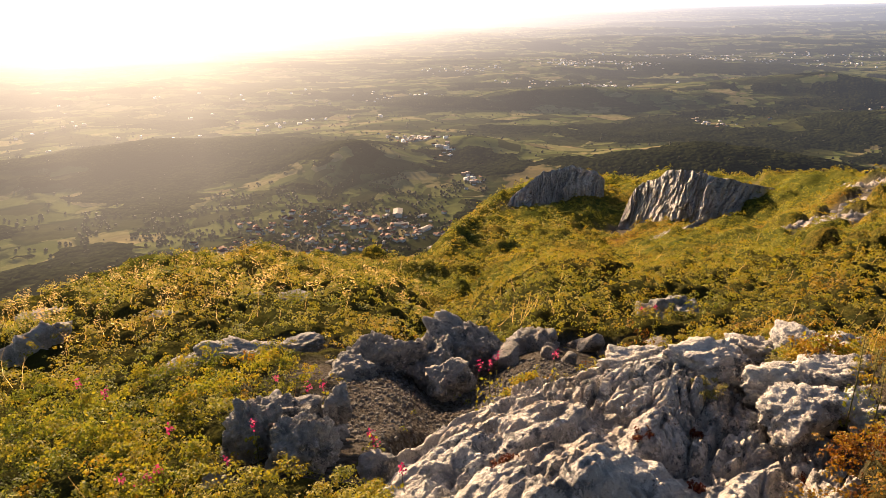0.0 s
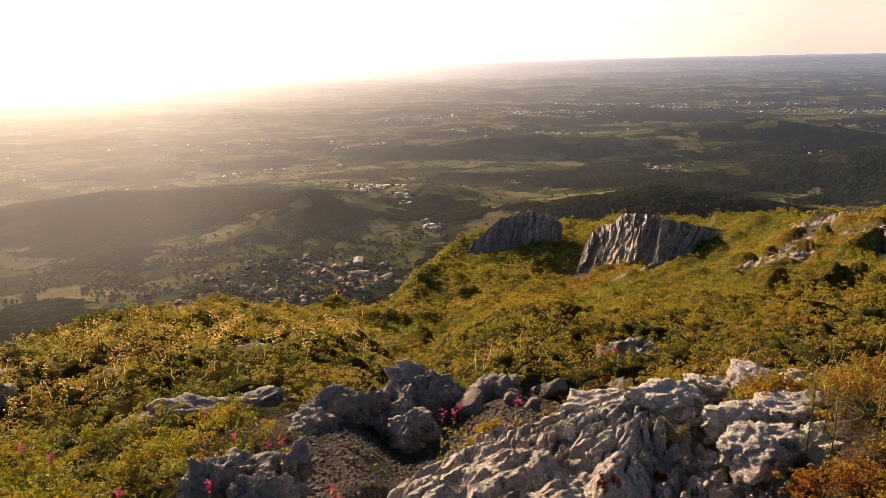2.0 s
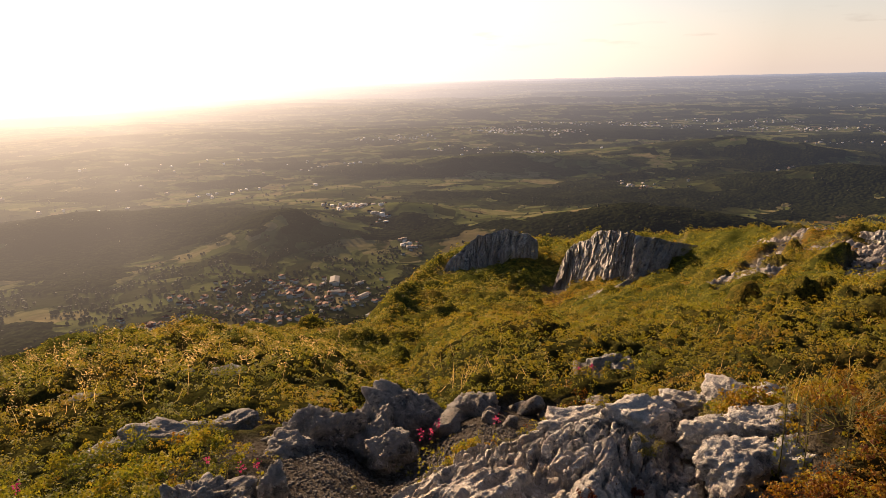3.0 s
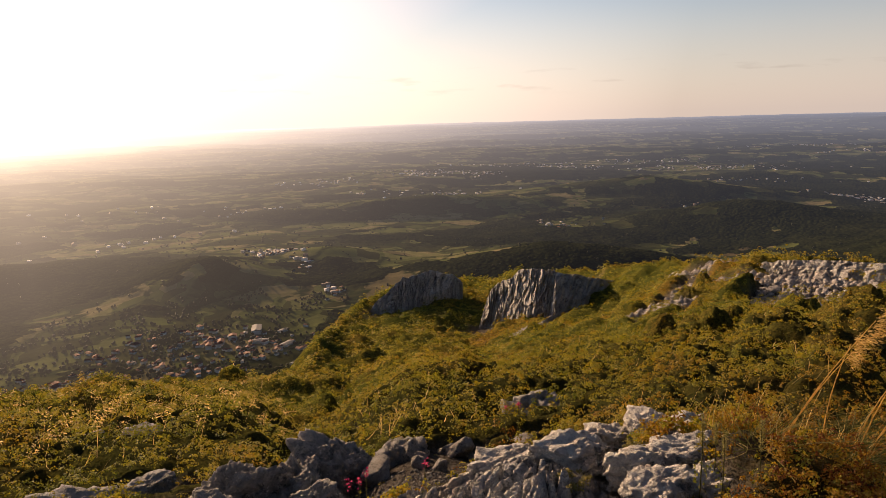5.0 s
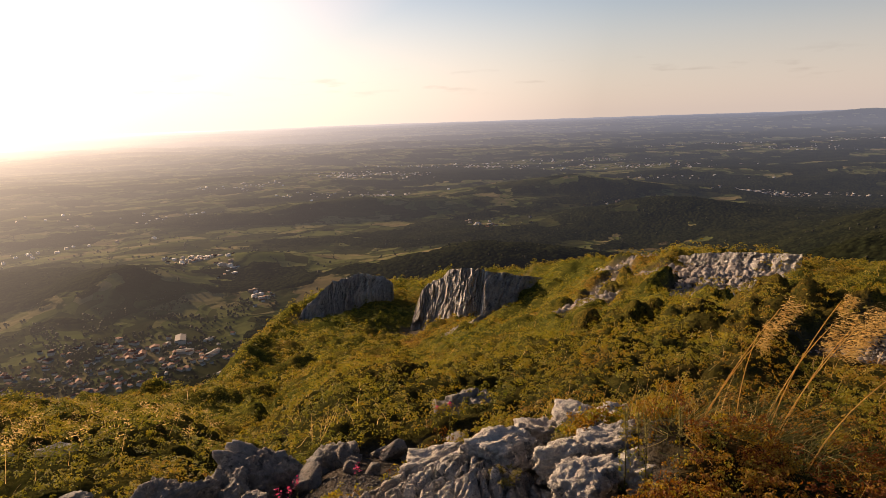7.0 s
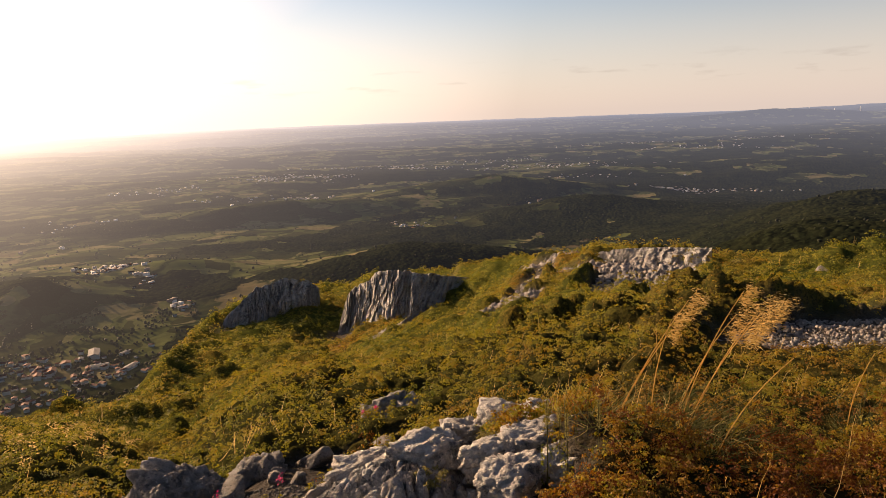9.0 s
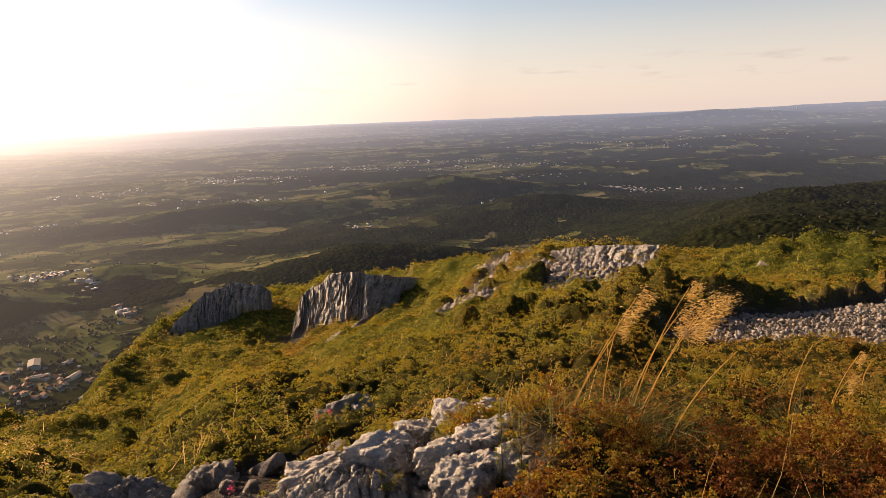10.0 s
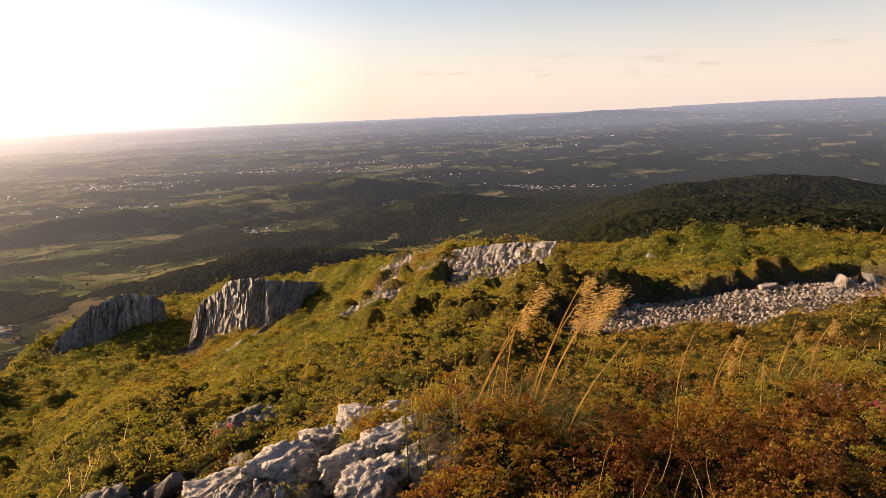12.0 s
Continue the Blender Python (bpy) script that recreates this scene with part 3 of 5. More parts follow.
def shard_mesh(rs, flat):
    """A broken angular stone about 1 m in half width: the hull of a few scattered points, its edges worn a little."""
    bm = bmesh.new()
    for q in rs.normal(size=(15, 3)):
        q = q / np.linalg.norm(q) * rs.uniform(0.8, 1.1)
        bm.verts.new((q[0], q[1] * rs.uniform(0.65, 0.95), q[2] * flat))
    hull = bmesh.ops.convex_hull(bm, input=bm.verts)
    bmesh.ops.delete(bm, geom=[g for g in hull["geom_interior"] if isinstance(g, bmesh.types.BMVert)], context="VERTS")
    bmesh.ops.bevel(bm, geom=list(bm.edges), offset=0.06, segments=1, affect="EDGES")
    me = bpy.data.meshes.new("stone")
    bm.to_mesh(me)
    bm.free()
    return me


# ---------------------------------------------------------------- the great slab of limestone
def slab_fall(x, y):
    """How far the shaded flank drops below the plane of the lit one."""
    return 0.84 * np.clip(0.8 * (x - 0.84) - 0.6 * (y - 2.74) - 0.10, 0, 0.36)


def slab_height(u, v):
    """Top of the slab over its own plan, in metres: u along its length, v across."""
    edge = np.sqrt((u / 1.34) ** 2 + (v / 1.10) ** 2) + 0.10 * fbm(u * 1.7, v * 1.7, 4.4, 3)
    h = 0.32 * np.sqrt(np.clip(1 - edge ** 4.5, 0, 1)) - 0.6 * smooth(0.95, 1.08, edge)
    # p runs along the flutes, q across them
    p, q = u * 0.985 + v * 0.17, v * 0.985 - u * 0.17
    wp = p + 0.10 * fbm(p * 2.1, q * 2.1, 1.1, 4)
    wq = q + 0.06 * fbm(p * 1.4, q * 2.0, 7.7, 3)
    broken = smooth(-0.25, 0.35, 0.75 * u + 0.30 * v - 0.05 + 0.35 * fbm(u * 1.4, v * 1.4, 9.9, 3))
    # long smooth ribs parted by sharp gutters
    g = np.abs(perlin(wq * 2.5, wp * 0.50, 2.0))
    ribs = 0.09 * np.sqrt(np.minimum(g, 0.5)) - 0.12 * (1 - smooth(0.0, 0.07, g))
    g = np.abs(perlin(wq * 7.5 + 4, wp * 1.5, 6.0))
    ribs = ribs + 0.03 * np.sqrt(np.minimum(g, 0.5)) - 0.03 * (1 - smooth(0.0, 0.09, g)) * smooth(-0.1, 0.3, fbm(u * 2.2, v * 2.2, 5.5, 2))
    # flat-topped blocks parted by cracks
    knobs = 0
    for scale, deep, step, wide, seed in ((3.0, 0.13, 0.075, 0.13, 5), (6.8, 0.085, 0.040, 0.20, 6), (15.0, 0.030, 0.014, 0.26, 8)):
        gap, r, tilt = plates(wp * scale * 0.72, wq * scale, seed)
        knobs = knobs - deep * (1 - smooth(0.0, wide, gap)) + step * (r - 0.5) + 0.30 * deep * tilt
    h = h + ribs * (1 - 0.6 * broken) + knobs * (0.14 + 0.80 * broken)
    # hollows worn by water: round bowls with sharp rims
    for scale, deep, share, seed in ((3.0, 0.085, 0.50, 11), (5.6, 0.055, 0.45, 12), (12.0, 0.026, 0.5, 15)):
        e1, e2, rnd = cells2(wp * scale * 0.62, wq * scale, seed)
        h = h - deep * np.clip(1 - (e1 / (0.26 + 0.16 * rnd)) ** 2, 0, 1) ** 0.8 * (rnd > share) * (1 - 0.5 * broken)
    h = h + 0.016 * fbm(u * 8, v * 8, 3.0, 4, 0.6) + 0.007 * billow(u * 26, v * 26, 8.0, 3)
    return h - 0.04


su, sv = np.meshgrid(np.linspace(-1.50, 1.50, 470), np.linspace(-1.24, 1.24, 388), indexing="ij")
sh = slab_height(su, sv)
slab_turn = 32.0
cs, sn = math.cos(radians(slab_turn)), math.sin(radians(slab_turn))
sx, sy = 0.84 + su * cs - sv * sn, 2.74 + su * sn + sv * cs
sz = -0.54 + sh + 0.20 * (sx - 0.84) - 0.30 * (sy - 2.74)
sz -= slab_fall(sx, sy)
slab_me = mesh_from("slab", np.stack([sx, sy, sz], -1).reshape(-1, 3), grid_faces(*su.shape))
slab_me.materials.append(ROCK)
slab = tagged(new("limestone_outcrop", slab_me), "broad pale grey limestone outcrop, fluted and pitted by rain", "rock")

# ---------------------------------------------------------------- boulders round it
for x, y, z, size, seed, turn, level, label in [
    (-0.70, 2.60, -0.36, (0.20, 0.16, 0.23), 11, 20, 6, "grey pitted limestone block beside the pale outcrop"),
    (-0.93, 2.80, -0.40, (0.21, 0.19, 0.25), 12, 50, 6, "weathered grey limestone block leaning on another"),
    (-0.56, 2.92, -0.34, (0.085, 0.075, 0.14), 13, 10, 5, "upright knob of grey limestone"),
    (-0.72, 3.05, -0.48, (0.16, 0.11, 0.10), 24, -20, 5, "small grey limestone block among dry grass"),
    (-0.36, 2.60, -0.46, (0.12, 0.10, 0.08), 25, 40, 4, "grey limestone stone at the foot of a block"),
    (-1.02, 2.35, -0.38, (0.10, 0.06, 0.12), 26, 70, 4, "slim grey limestone stone standing in the scrub"),
    (-0.54, 4.72, -1.17, (0.44, 0.32, 0.38), 14, 15, 6, "dark grey limestone boulder in its own shade"),
    (-0.12, 4.85, -1.24, (0.32, 0.28, 0.38), 27, 70, 6, "lumpy grey limestone boulder in a row of boulders"),
    (0.30, 5.15, -1.40, (0.40, 0.28, 0.40), 15, -8, 6, "grey limestone boulder, cracked and lumpy"),
    (0.80, 5.30, -1.34, (0.28, 0.24, 0.27), 16, 5, 5, "low rugged limestone boulder in scrub"),
    (0.04, 4.30, -1.03, (0.20, 0.15, 0.16), 17, 30, 5, "grey limestone block on scree"),
    (-0.72, 4.36, -1.02, (0.24, 0.17, 0.16), 28, 25, 5, "grey limestone block below a larger boulder"),
    (1.96, 3.74, -0.52, (0.20, 0.16, 0.14), 18, -18, 5, "pale sunlit limestone rock rising from low scrub"),
    (2.22, 3.62, -0.46, (0.24, 0.18, 0.16), 19, -25, 5, "pale limestone rock with a rounded top"),
    (2.48, 3.50, -0.44, (0.20, 0.16, 0.15), 50, 30, 5, "pale limestone rock beside a similar one"),
    (1.72, 2.74, -0.30, (0.26, 0.20, 0.15), 51, 25, 5, "blocky limestone stone at the edge of the outcrop"),
    (1.78, 3.04, -0.34, (0.24, 0.17, 0.14), 52, -10, 5, "blocky limestone stone at the edge of the outcrop"),
    (1.58, 3.34, -0.38, (0.26, 0.18, 0.15), 53, 15, 5, "blocky limestone stone behind the outcrop"),
    (1.20, 3.62, -0.52, (0.28, 0.16, 0.14), 54, 5, 5, "blocky limestone stone behind the outcrop"),
    (2.02, 2.98, -0.27, (0.22, 0.14, 0.11), 41, -15, 5, "flat pale limestone stone beside the outcrop"),
    (2.02, 2.72, -0.29, (0.20, 0.15, 0.12), 42, 35, 5, "cracked limestone stone beside the outcrop"),
    (2.26, 3.06, -0.26, (0.18, 0.11, 0.09), 43, 10, 5, "small pale limestone stone in dry grass"),
    (5.45, 1.95, ground_at(5.45, 1.95) + 0.10, (0.17, 0.13, 0.10), 61, 15, 5, "pale limestone stone among low bushes"),
    (5.85, 1.60, ground_at(5.85, 1.60) + 0.10, (0.15, 0.12, 0.10), 62, 50, 4, "pale limestone stone among low bushes"),
    (4.95, 1.30, ground_at(4.95, 1.30) + 0.10, (0.17, 0.13, 0.12), 63, 80, 4, "grey limestone stone half hidden by low bushes"),
    (2.56, 6.90, -1.74, (0.24, 0.16, 0.19), 20, 10, 5, "grey limestone rock in the middle of the slope"),
    (2.80, 6.84, -1.72, (0.15, 0.12, 0.14), 21, 60, 4, "grey limestone rock among low scrub"),
    (2.34, 6.98, -1.80, (0.15, 0.12, 0.14), 55, 0, 4, "grey limestone rock among low scrub"),
    (2.66, 6.70, -1.70, (0.11, 0.09, 0.10), 56, 80, 4, "small grey limestone rock among low scrub"),
    (-4.60, 6.70, -2.25, (0.52, 0.42, 0.55), 22, 20, 5, "shaded limestone boulder overgrown with scrub"),
    (-7.60, 11.4, -3.95, (0.62, 0.45, 0.42), 23, 40, 5, "grey limestone boulder at the brow of the hill"),
    (-3.45, 7.70, -2.14, (0.34, 0.20, 0.15), 44, 10, 4, "low grey limestone ledge in the scrub"),
    (-3.00, 9.20, -2.58, (0.32, 0.2, 0.14), 45, -10, 4, "low grey limestone ledge in the scrub"),
    (-2.15, 8.60, -2.28, (0.28, 0.18, 0.13), 46, 10, 4, "low grey limestone ledge in dry grass"),
    (-1.80, 5.05, -1.24, (0.42, 0.22, 0.15), 47, 8, 5, "flat grey limestone rock among scrub"),
    (-2.25, 5.00, -1.32, (0.30, 0.18, 0.13), 48, -12, 5, "flat grey limestone rock among scrub"),
    (-1.35, 5.30, -1.28, (0.26, 0.17, 0.13), 49, 30, 5, "flat grey limestone rock among scrub"),
]:
    me = boulder_mesh(size, seed, level, rough=0.22, pits=0.06 if x > 1.0 else 0.12)
    # sunlit stones take the pale rock, the others its shade-darkened copy
    me.materials.append(ROCK if x > 1.0 and y < 4 else SHADED_ROCK)
    if label.endswith("the outcrop") and y < 4:
        ob = part("block", me, None, slab)
    else:
        ob = tagged(new("boulder", me), label, "rock", "boulders round the outcrop")
    ob.matrix_world = pose(x, y, z, 0, 0, turn)

# ---------------------------------------------------------------- cliffs on the hillside
def cliff(rows, seed, label, size=1.0, lean=0.75, back=2.6, grain=1.7):
    """A face of fluted rock. Each row: azimuth, distance, and the angles below the eye of its foot and its brow."""
    rows = np.array(rows, float)
    along = np.linspace(0, 1, len(rows))
    ar = np.radians(rows[:, 0])
    length = np.hypot(np.diff(rows[:, 1] * np.sin(ar)), np.diff(rows[:, 1] * np.cos(ar))).sum()
    nu, nv = int(length / 0.06), 116
    t = np.linspace(0, 1, nu)
    az, R, foot, brow = (np.interp(t, along, rows[:, i]) for i in range(4))
    dx, dy = np.sin(np.radians(az))[:, None], np.cos(np.radians(az))[:, None]
    R = R[:, None]
    z0 = EYE + R * np.tan(np.radians(foot))[:, None]
    tall = np.maximum(EYE + (R + 1.5 * size) * np.tan(np.radians(brow))[:, None] - z0, 0.05)
    tall = tall * (1 + 0.08 * fbm(t * length * 0.6 / size, seed * 3.3, 0.0, 3))[:, None]
    w = np.linspace(-0.25, 1.6, nv)[None, :]
    up = np.clip(w, -0.25, 1.0)
    over = np.clip(w - 1.0, 0, 1)
    ease = np.sqrt(np.clip(1 - (1 - np.clip(tall / (0.5 * tall.max()), 0, 1)) ** 2, 0, 1))
    z = z0 + tall * up - (0.25 * over + 3.2 * over ** 2) * tall.max() * 0.8
    z = z - 1.6 * np.clip(-w / 0.25, 0, 1)
    out = R + lean * tall * np.clip(w, 0, 1) + over * back * size
    u = (t * length)[:, None] + 0 * w
    h = tall * up + over * size
    o = seed * 5.3
    c = u - 0.40 * h + 0.5 * size * fbm(u * 0.5 / size, h * 0.5 / size + o, 1.0, 4)
    hw = h + 0.3 * size * fbm(u * 0.9 / size, h * 0.9 / size + o, 2.0, 2)
    k = grain / size
    f1 = np.sqrt(np.minimum(np.abs(perlin(c * 0.42 * k, hw * 0.16 * k + o, 0.3)), 0.5)) * 1.4
    f2 = np.sqrt(np.minimum(np.abs(perlin(c * 1.15 * k, hw * 0.50 * k + o, 4.3)), 0.5)) * 1.4
    f3 = np.sqrt(np.minimum(np.abs(perlin(c * 3.1 * k, hw * 1.6 * k + o, 7.3)), 0.5)) * 1.4
    gap, rnd, tilt = plates(c * 0.65 * k, hw * 0.30 * k + o, seed % 50)
    gap2, rnd2, tilt2 = plates(c * 1.7 * k, hw * 0.85 * k + o, seed % 50 + 1)
    gap3, rnd3, tilt3 = plates(c * 4.2 * k, hw * 2.4 * k + o, seed % 50 + 2)
    d = 0.34 * (f1 - 0.6) + 0.22 * (f2 - 0.6) + 0.12 * (f3 - 0.6) + 0.85 * (rnd - 0.5) + 0.45 * tilt + 0.50 * (rnd2 - 0.5) + 0.34 * tilt2 + 0.20 * (rnd3 - 0.5) + 0.12 * tilt3
    d = d - 0.30 * (1 - smooth(0.0, 0.07, gap)) - 0.16 * (1 - smooth(0.0, 0.10, gap2)) + 0.10 * fbm(u * 2.2 * k, h * 2.2 * k + o, 3.0, 3, 0.6)
    d = d * size * ease * 0.75
    tilt_up = np.clip(over * 3, 0, 1)
    out = out - d * (1 - 0.8 * tilt_up) * 0.9
    z = z + d * (0.28 + 0.2 * tilt_up)
    p = np.stack([out * dx, out * dy, z], -1)
    root = tagged(new("cliff"), label, "cliff")
    root.location = (float(rows[0, 1] * math.sin(ar[0])), float(rows[0, 1] * math.cos(ar[0])), float(z0[0, 0]))
    cuts = np.unique(np.linspace(0, nu - 1, max(2, int(length / 3.0)) + 1).astype(int))
    for a, b in zip(cuts[:-1], cuts[1:]):
        piece = p[a:b + 1]
        me = mesh_from("buttress", piece.reshape(-1, 3) - np.array(root.location), grid_faces(*piece.shape[:2]), False)
        part("buttress", me, CLIFF_ROCK, root)


cliff([(15.3, 52.0, -19.2, -18.5), (16.4, 50.6, -19.0, -15.6), (17.0, 50.0, -18.9, -15.0), (17.8, 49.0, -18.7, -14.4), (19.2, 47.5, -18.4, -13.7), (20.5, 46.3, -18.0, -13.4), (21.6, 45.8, -17.6, -13.35),
       (22.4, 45.5, -17.3, -13.5), (24.8, 47.5, -16.0, -13.5), (26.3, 50.0, -14.9, -13.6), (27.6, 53.0, -13.9, -13.5)], 31, "fluted grey limestone cliff breaking out of the scrub", lean=0.85)
cliff([(5.0, 52.0, -18.0, -17.4), (6.2, 53.0, -17.4, -15.6), (8.0, 55.0, -16.8, -14.3), (8.9, 57.0, -16.3, -13.6), (10.0, 59.0, -15.6, -13.4), (11.3, 61.0, -15.0, -12.95), (13.4, 64.0, -14.4, -13.2), (14.2, 65.0, -14.3, -13.8)], 32,
      "dark limestone crag running down the edge of the hill")
cliff([(19.4, 41.5, -19.3, -19.1), (20.6, 42.0, -18.9, -17.9), (21.8, 43.0, -18.2, -17.0), (22.9, 45.0, -17.1, -16.4)], 36, "broken limestone rib at the foot of the cliff", 0.6)
cliff([(31.0, 45.5, -14.8, -14.2), (32.0, 45.0, -14.7, -13.0), (33.5, 44.5, -14.2, -12.6), (35.0, 43.5, -13.5, -12.2), (36.6, 42.5, -12.8, -11.95)], 33, "grey limestone ledge breaking the scrub", 0.7)
cliff([(35.0, 37.0, -14.4, -14.0), (37.0, 37.0, -13.7, -12.4), (39.0, 36.0, -12.9, -11.75), (41.0, 35.0, -12.3, -11.4), (44.0, 33.5, -12.1, -11.2), (47.8, 32.0, -12.0, -11.1)], 34,
      "pale limestone ledge running along the crest", 0.35)
cliff([(29.4, 33.5, -17.1, -16.7), (31.0, 33.5, -16.6, -15.5), (32.5, 33.2, -16.1, -15.1), (34.6, 33.0, -15.6, -14.9)], 37, "low pale limestone ledge in the scrub", 0.4)


def stone_places(rs, centre, half, turn, n, small, large, sink):
    c, s_ = math.cos(radians(turn)), math.sin(radians(turn))
    q, w = np.sqrt(rs.rand(n)), rs.uniform(0, 2 * math.pi, n)
    u, v = q * half[0] * np.cos(w), q * half[1] * np.sin(w)
    x, y = centre[0] + u * c - v * s_, centre[1] + u * s_ + v * c
    r = small * (large / small) ** (rs.rand(n) ** 2.2)
    return x, y, ground_z(x, y) + r * 0.6 * (1 - 2 * sink), r


def stone_field(rs, centre, half, turn, n, small, large, group, label, sink=0.25):
    """Loose limestone blocks over an oval of ground, each a thing of its own on shared meshes."""
    meshes = [shard_mesh(rs, rs.uniform(0.5, 0.9)) for _ in range(9)]
    for me in meshes:
        me.materials.append(STONE)
    for x, y, z, r in zip(*stone_places(rs, centre, half, turn, n, small, large, sink)):
        ob = tagged(new("stone", meshes[rs.randint(9)]), label, "stone", group)
        ob.matrix_world = pose(x, y, z, rs.uniform(-25, 25), rs.uniform(-25, 25), rs.uniform(0, 360)) @ Matrix.Scale(r, 4)


def gravel(name, rs, centre, half, turn, n, small, large, label, material, level=1):
    """Stones too small and too many to tell apart, as one mesh."""
    x, y, z, r = stone_places(rs, centre, half, turn, n, small, large, 0.3)
    v, f = ICO[level]
    k = len(v)
    p = v[None] * (1 + 0.42 * rs.uniform(-1, 1, (n, k, 1))) * rs.uniform(0.5, 1.0, (n, 1, 3))
    a = rs.uniform(0, 6.28, n)[:, None]
    p = np.stack([p[..., 0] * np.cos(a) - p[..., 1] * np.sin(a), p[..., 0] * np.sin(a) + p[..., 1] * np.cos(a), p[..., 2]], -1)
    p = p * r[:, None, None] + np.stack([x, y, z], -1)[:, None, :]
    me = mesh_from(name, p.reshape(-1, 3), (f[None] + k * np.arange(n)[:, None, None]).reshape(-1, 3), False)
    me.materials.append(material)
    tagged(new(name, me), label, "gravel", kind="stuff")


STONE = rock_material("pale limestone", (0.40, 0.37, 0.345), (0.17, 0.16, 0.155), (0.34, 0.285, 0.24), 0.6)
srs = np.random.RandomState(71)
stone_field(srs, (20.6, 22.4), (6.6, 2.3), 48, 100, 0.12, 0.50, "stones of the pale outcrop", "pale limestone block in a broken outcrop")
stone_field(srs, (20.0, 31.2), (7.6, 0.9), 42, 26, 0.12, 0.45, "stones of the long ledge", "grey limestone block in a long ledge")
stone_field(srs, (15.3, 6.8), (6.2, 2.4), -6, 70, 0.06, 0.22, "stones of the gravel strip", "pale limestone stone on a gravelly strip", 0.3)
stone_field(srs, (-1.9, 5.3), (1.0, 0.4), 10, 14, 0.05, 0.14, "flat stones in the scrub", "low grey limestone stone among scrub")
stone_field(srs, (24.0, 18.0), (9.0, 6.0), -35, 18, 0.12, 0.36, "scattered stones on the crest", "pale limestone stone standing in the scrub")
stone_field(srs, (19.4, 7.3), (3.6, 1.0), -6, 26, 0.14, 0.42, "larger blocks of the gravel strip", "pale limestone block at the far edge of a gravelly strip", 0.35)
stone_field(srs, (1.05, 4.95), (0.95, 0.35), -8, 20, 0.07, 0.2, "stones beside the boulders", "grey limestone stone in a row beyond the outcrop", 0.25)
gravel("gravel", srs, (15.3, 6.8), (6.4, 2.6), -6, 6000, 0.016, 0.075, "pale limestone gravel in a bare strip", STONE)
gravel("outcrop_rubble", srs, (20.6, 22.4), (6.6, 2.4), 48, 2200, 0.04, 0.22, "pale limestone rubble between the blocks", STONE)
for where, half, turn in (((24.2, 36.0), (3.2, 0.9), -69), ((22.2, 26.0), (5.2, 0.8), -74), ((17.2, 27.6), (2.2, 0.6), -41), ((14.5, 39.5), (2.2, 0.6), 40)):
    gravel("ledge_rubble", srs, where, half, turn, 420, 0.07, 0.34, "grey limestone rubble at the foot of a ledge", STONE)
# its darkened material stands in for shade from the boulders
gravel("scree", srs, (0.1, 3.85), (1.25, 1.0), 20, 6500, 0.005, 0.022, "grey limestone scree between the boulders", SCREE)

# ---------------------------------------------------------------- scrub leaves
def leaf_cloud(name, x, y, z, size, tone, seed, up=0.5, long=1.5, out=None):
    """Many small leaves as one mesh: a kite each, turned at random or outwards."""
    n = len(x)
    rs = np.random.RandomState(seed)
    nrm = rs.normal(size=(n, 3)) * (1.0 if out is None else 0.45) + (np.array([0, 0, up]) if out is None else out)
    nrm /= np.linalg.norm(nrm, axis=1, keepdims=True)
    a = np.cross(nrm, rs.normal(size=(n, 3)))
    a /= np.linalg.norm(a, axis=1, keepdims=True)
    b = np.cross(nrm, a)
    c = np.stack([x, y, z], -1)
    s = np.asarray(size)[:, None] * 0.5
    v = np.stack([c - a * s * long, c + b * s - a * s * 0.1, c + a * s * long, c - b * s - a * s * 0.1], 1).reshape(-1, 3)
    me = mesh_from(name, v, np.arange(4 * n).reshape(n, 4), False)
    add_attr(me, "tone", np.repeat(tone, 4))
    return me


rs = np.random.RandomState(21)
N, EACH = 146000, 13
laz = rs.uniform(-44, 78, N)
ld = 1.5 * np.exp(rs.rand(N) ** 0.9 * math.log(85 / 1.5))
lx, ly = ld * np.sin(np.radians(laz)), ld * np.cos(np.radians(laz))
back_ = rs.rand(N) < 0.05
laz = np.where(back_, rs.uniform(78, 316, N), laz)
ld = np.where(back_, rs.uniform(1.5, 9.0, N), ld)
lx, ly = ld * np.sin(np.radians(laz)), ld * np.cos(np.radians(laz))
crest = np.interp(laz, AZ_FINE, CREST_R)
gap1, _, _ = cells2((lx + 0.12 * perlin(lx * 1.3, ly * 1.3, 3)) / 0.27, (ly + 0.12 * perlin(lx * 1.3, ly * 1.3, 9)) / 0.27, 4)
tuft, _, tall_tuft = cells2((lx + 0.04 * perlin(lx * 5, ly * 5, 1)) / 0.11, (ly + 0.04 * perlin(lx * 5, ly * 5, 4)) / 0.11, 14)
mound, _, _ = cells2((lx + 0.12 * perlin(lx * 1.3, ly * 1.3, 3)) / 0.75, (ly + 0.12 * perlin(lx * 1.3, ly * 1.3, 9)) / 0.75, 1)
keep = ((tuft < 0.44) | (ld > 8) | (rs.rand(N) < 0.10)) & ((mound < 0.60) | (ld < 5) | (ld > 30) | (rs.rand(N) < 0.25)) & ((np.degrees(np.arctan2(lx, ly)) < 27) | (ld > 4.4) | (rs.rand(N) < 0.25)) & (rs.rand(N) > bare(lx, ly) * 0.985) & (ld < crest * 1.15 + 2) & ((gap1 < 0.46) | (ld > 22) | (rs.rand(N) < 0.12))
lx, ly, ld, tuft, tall_tuft = lx[keep], ly[keep], ld[keep], tuft[keep], tall_tuft[keep]
n = len(lx)
lc = canopy(lx, ly)
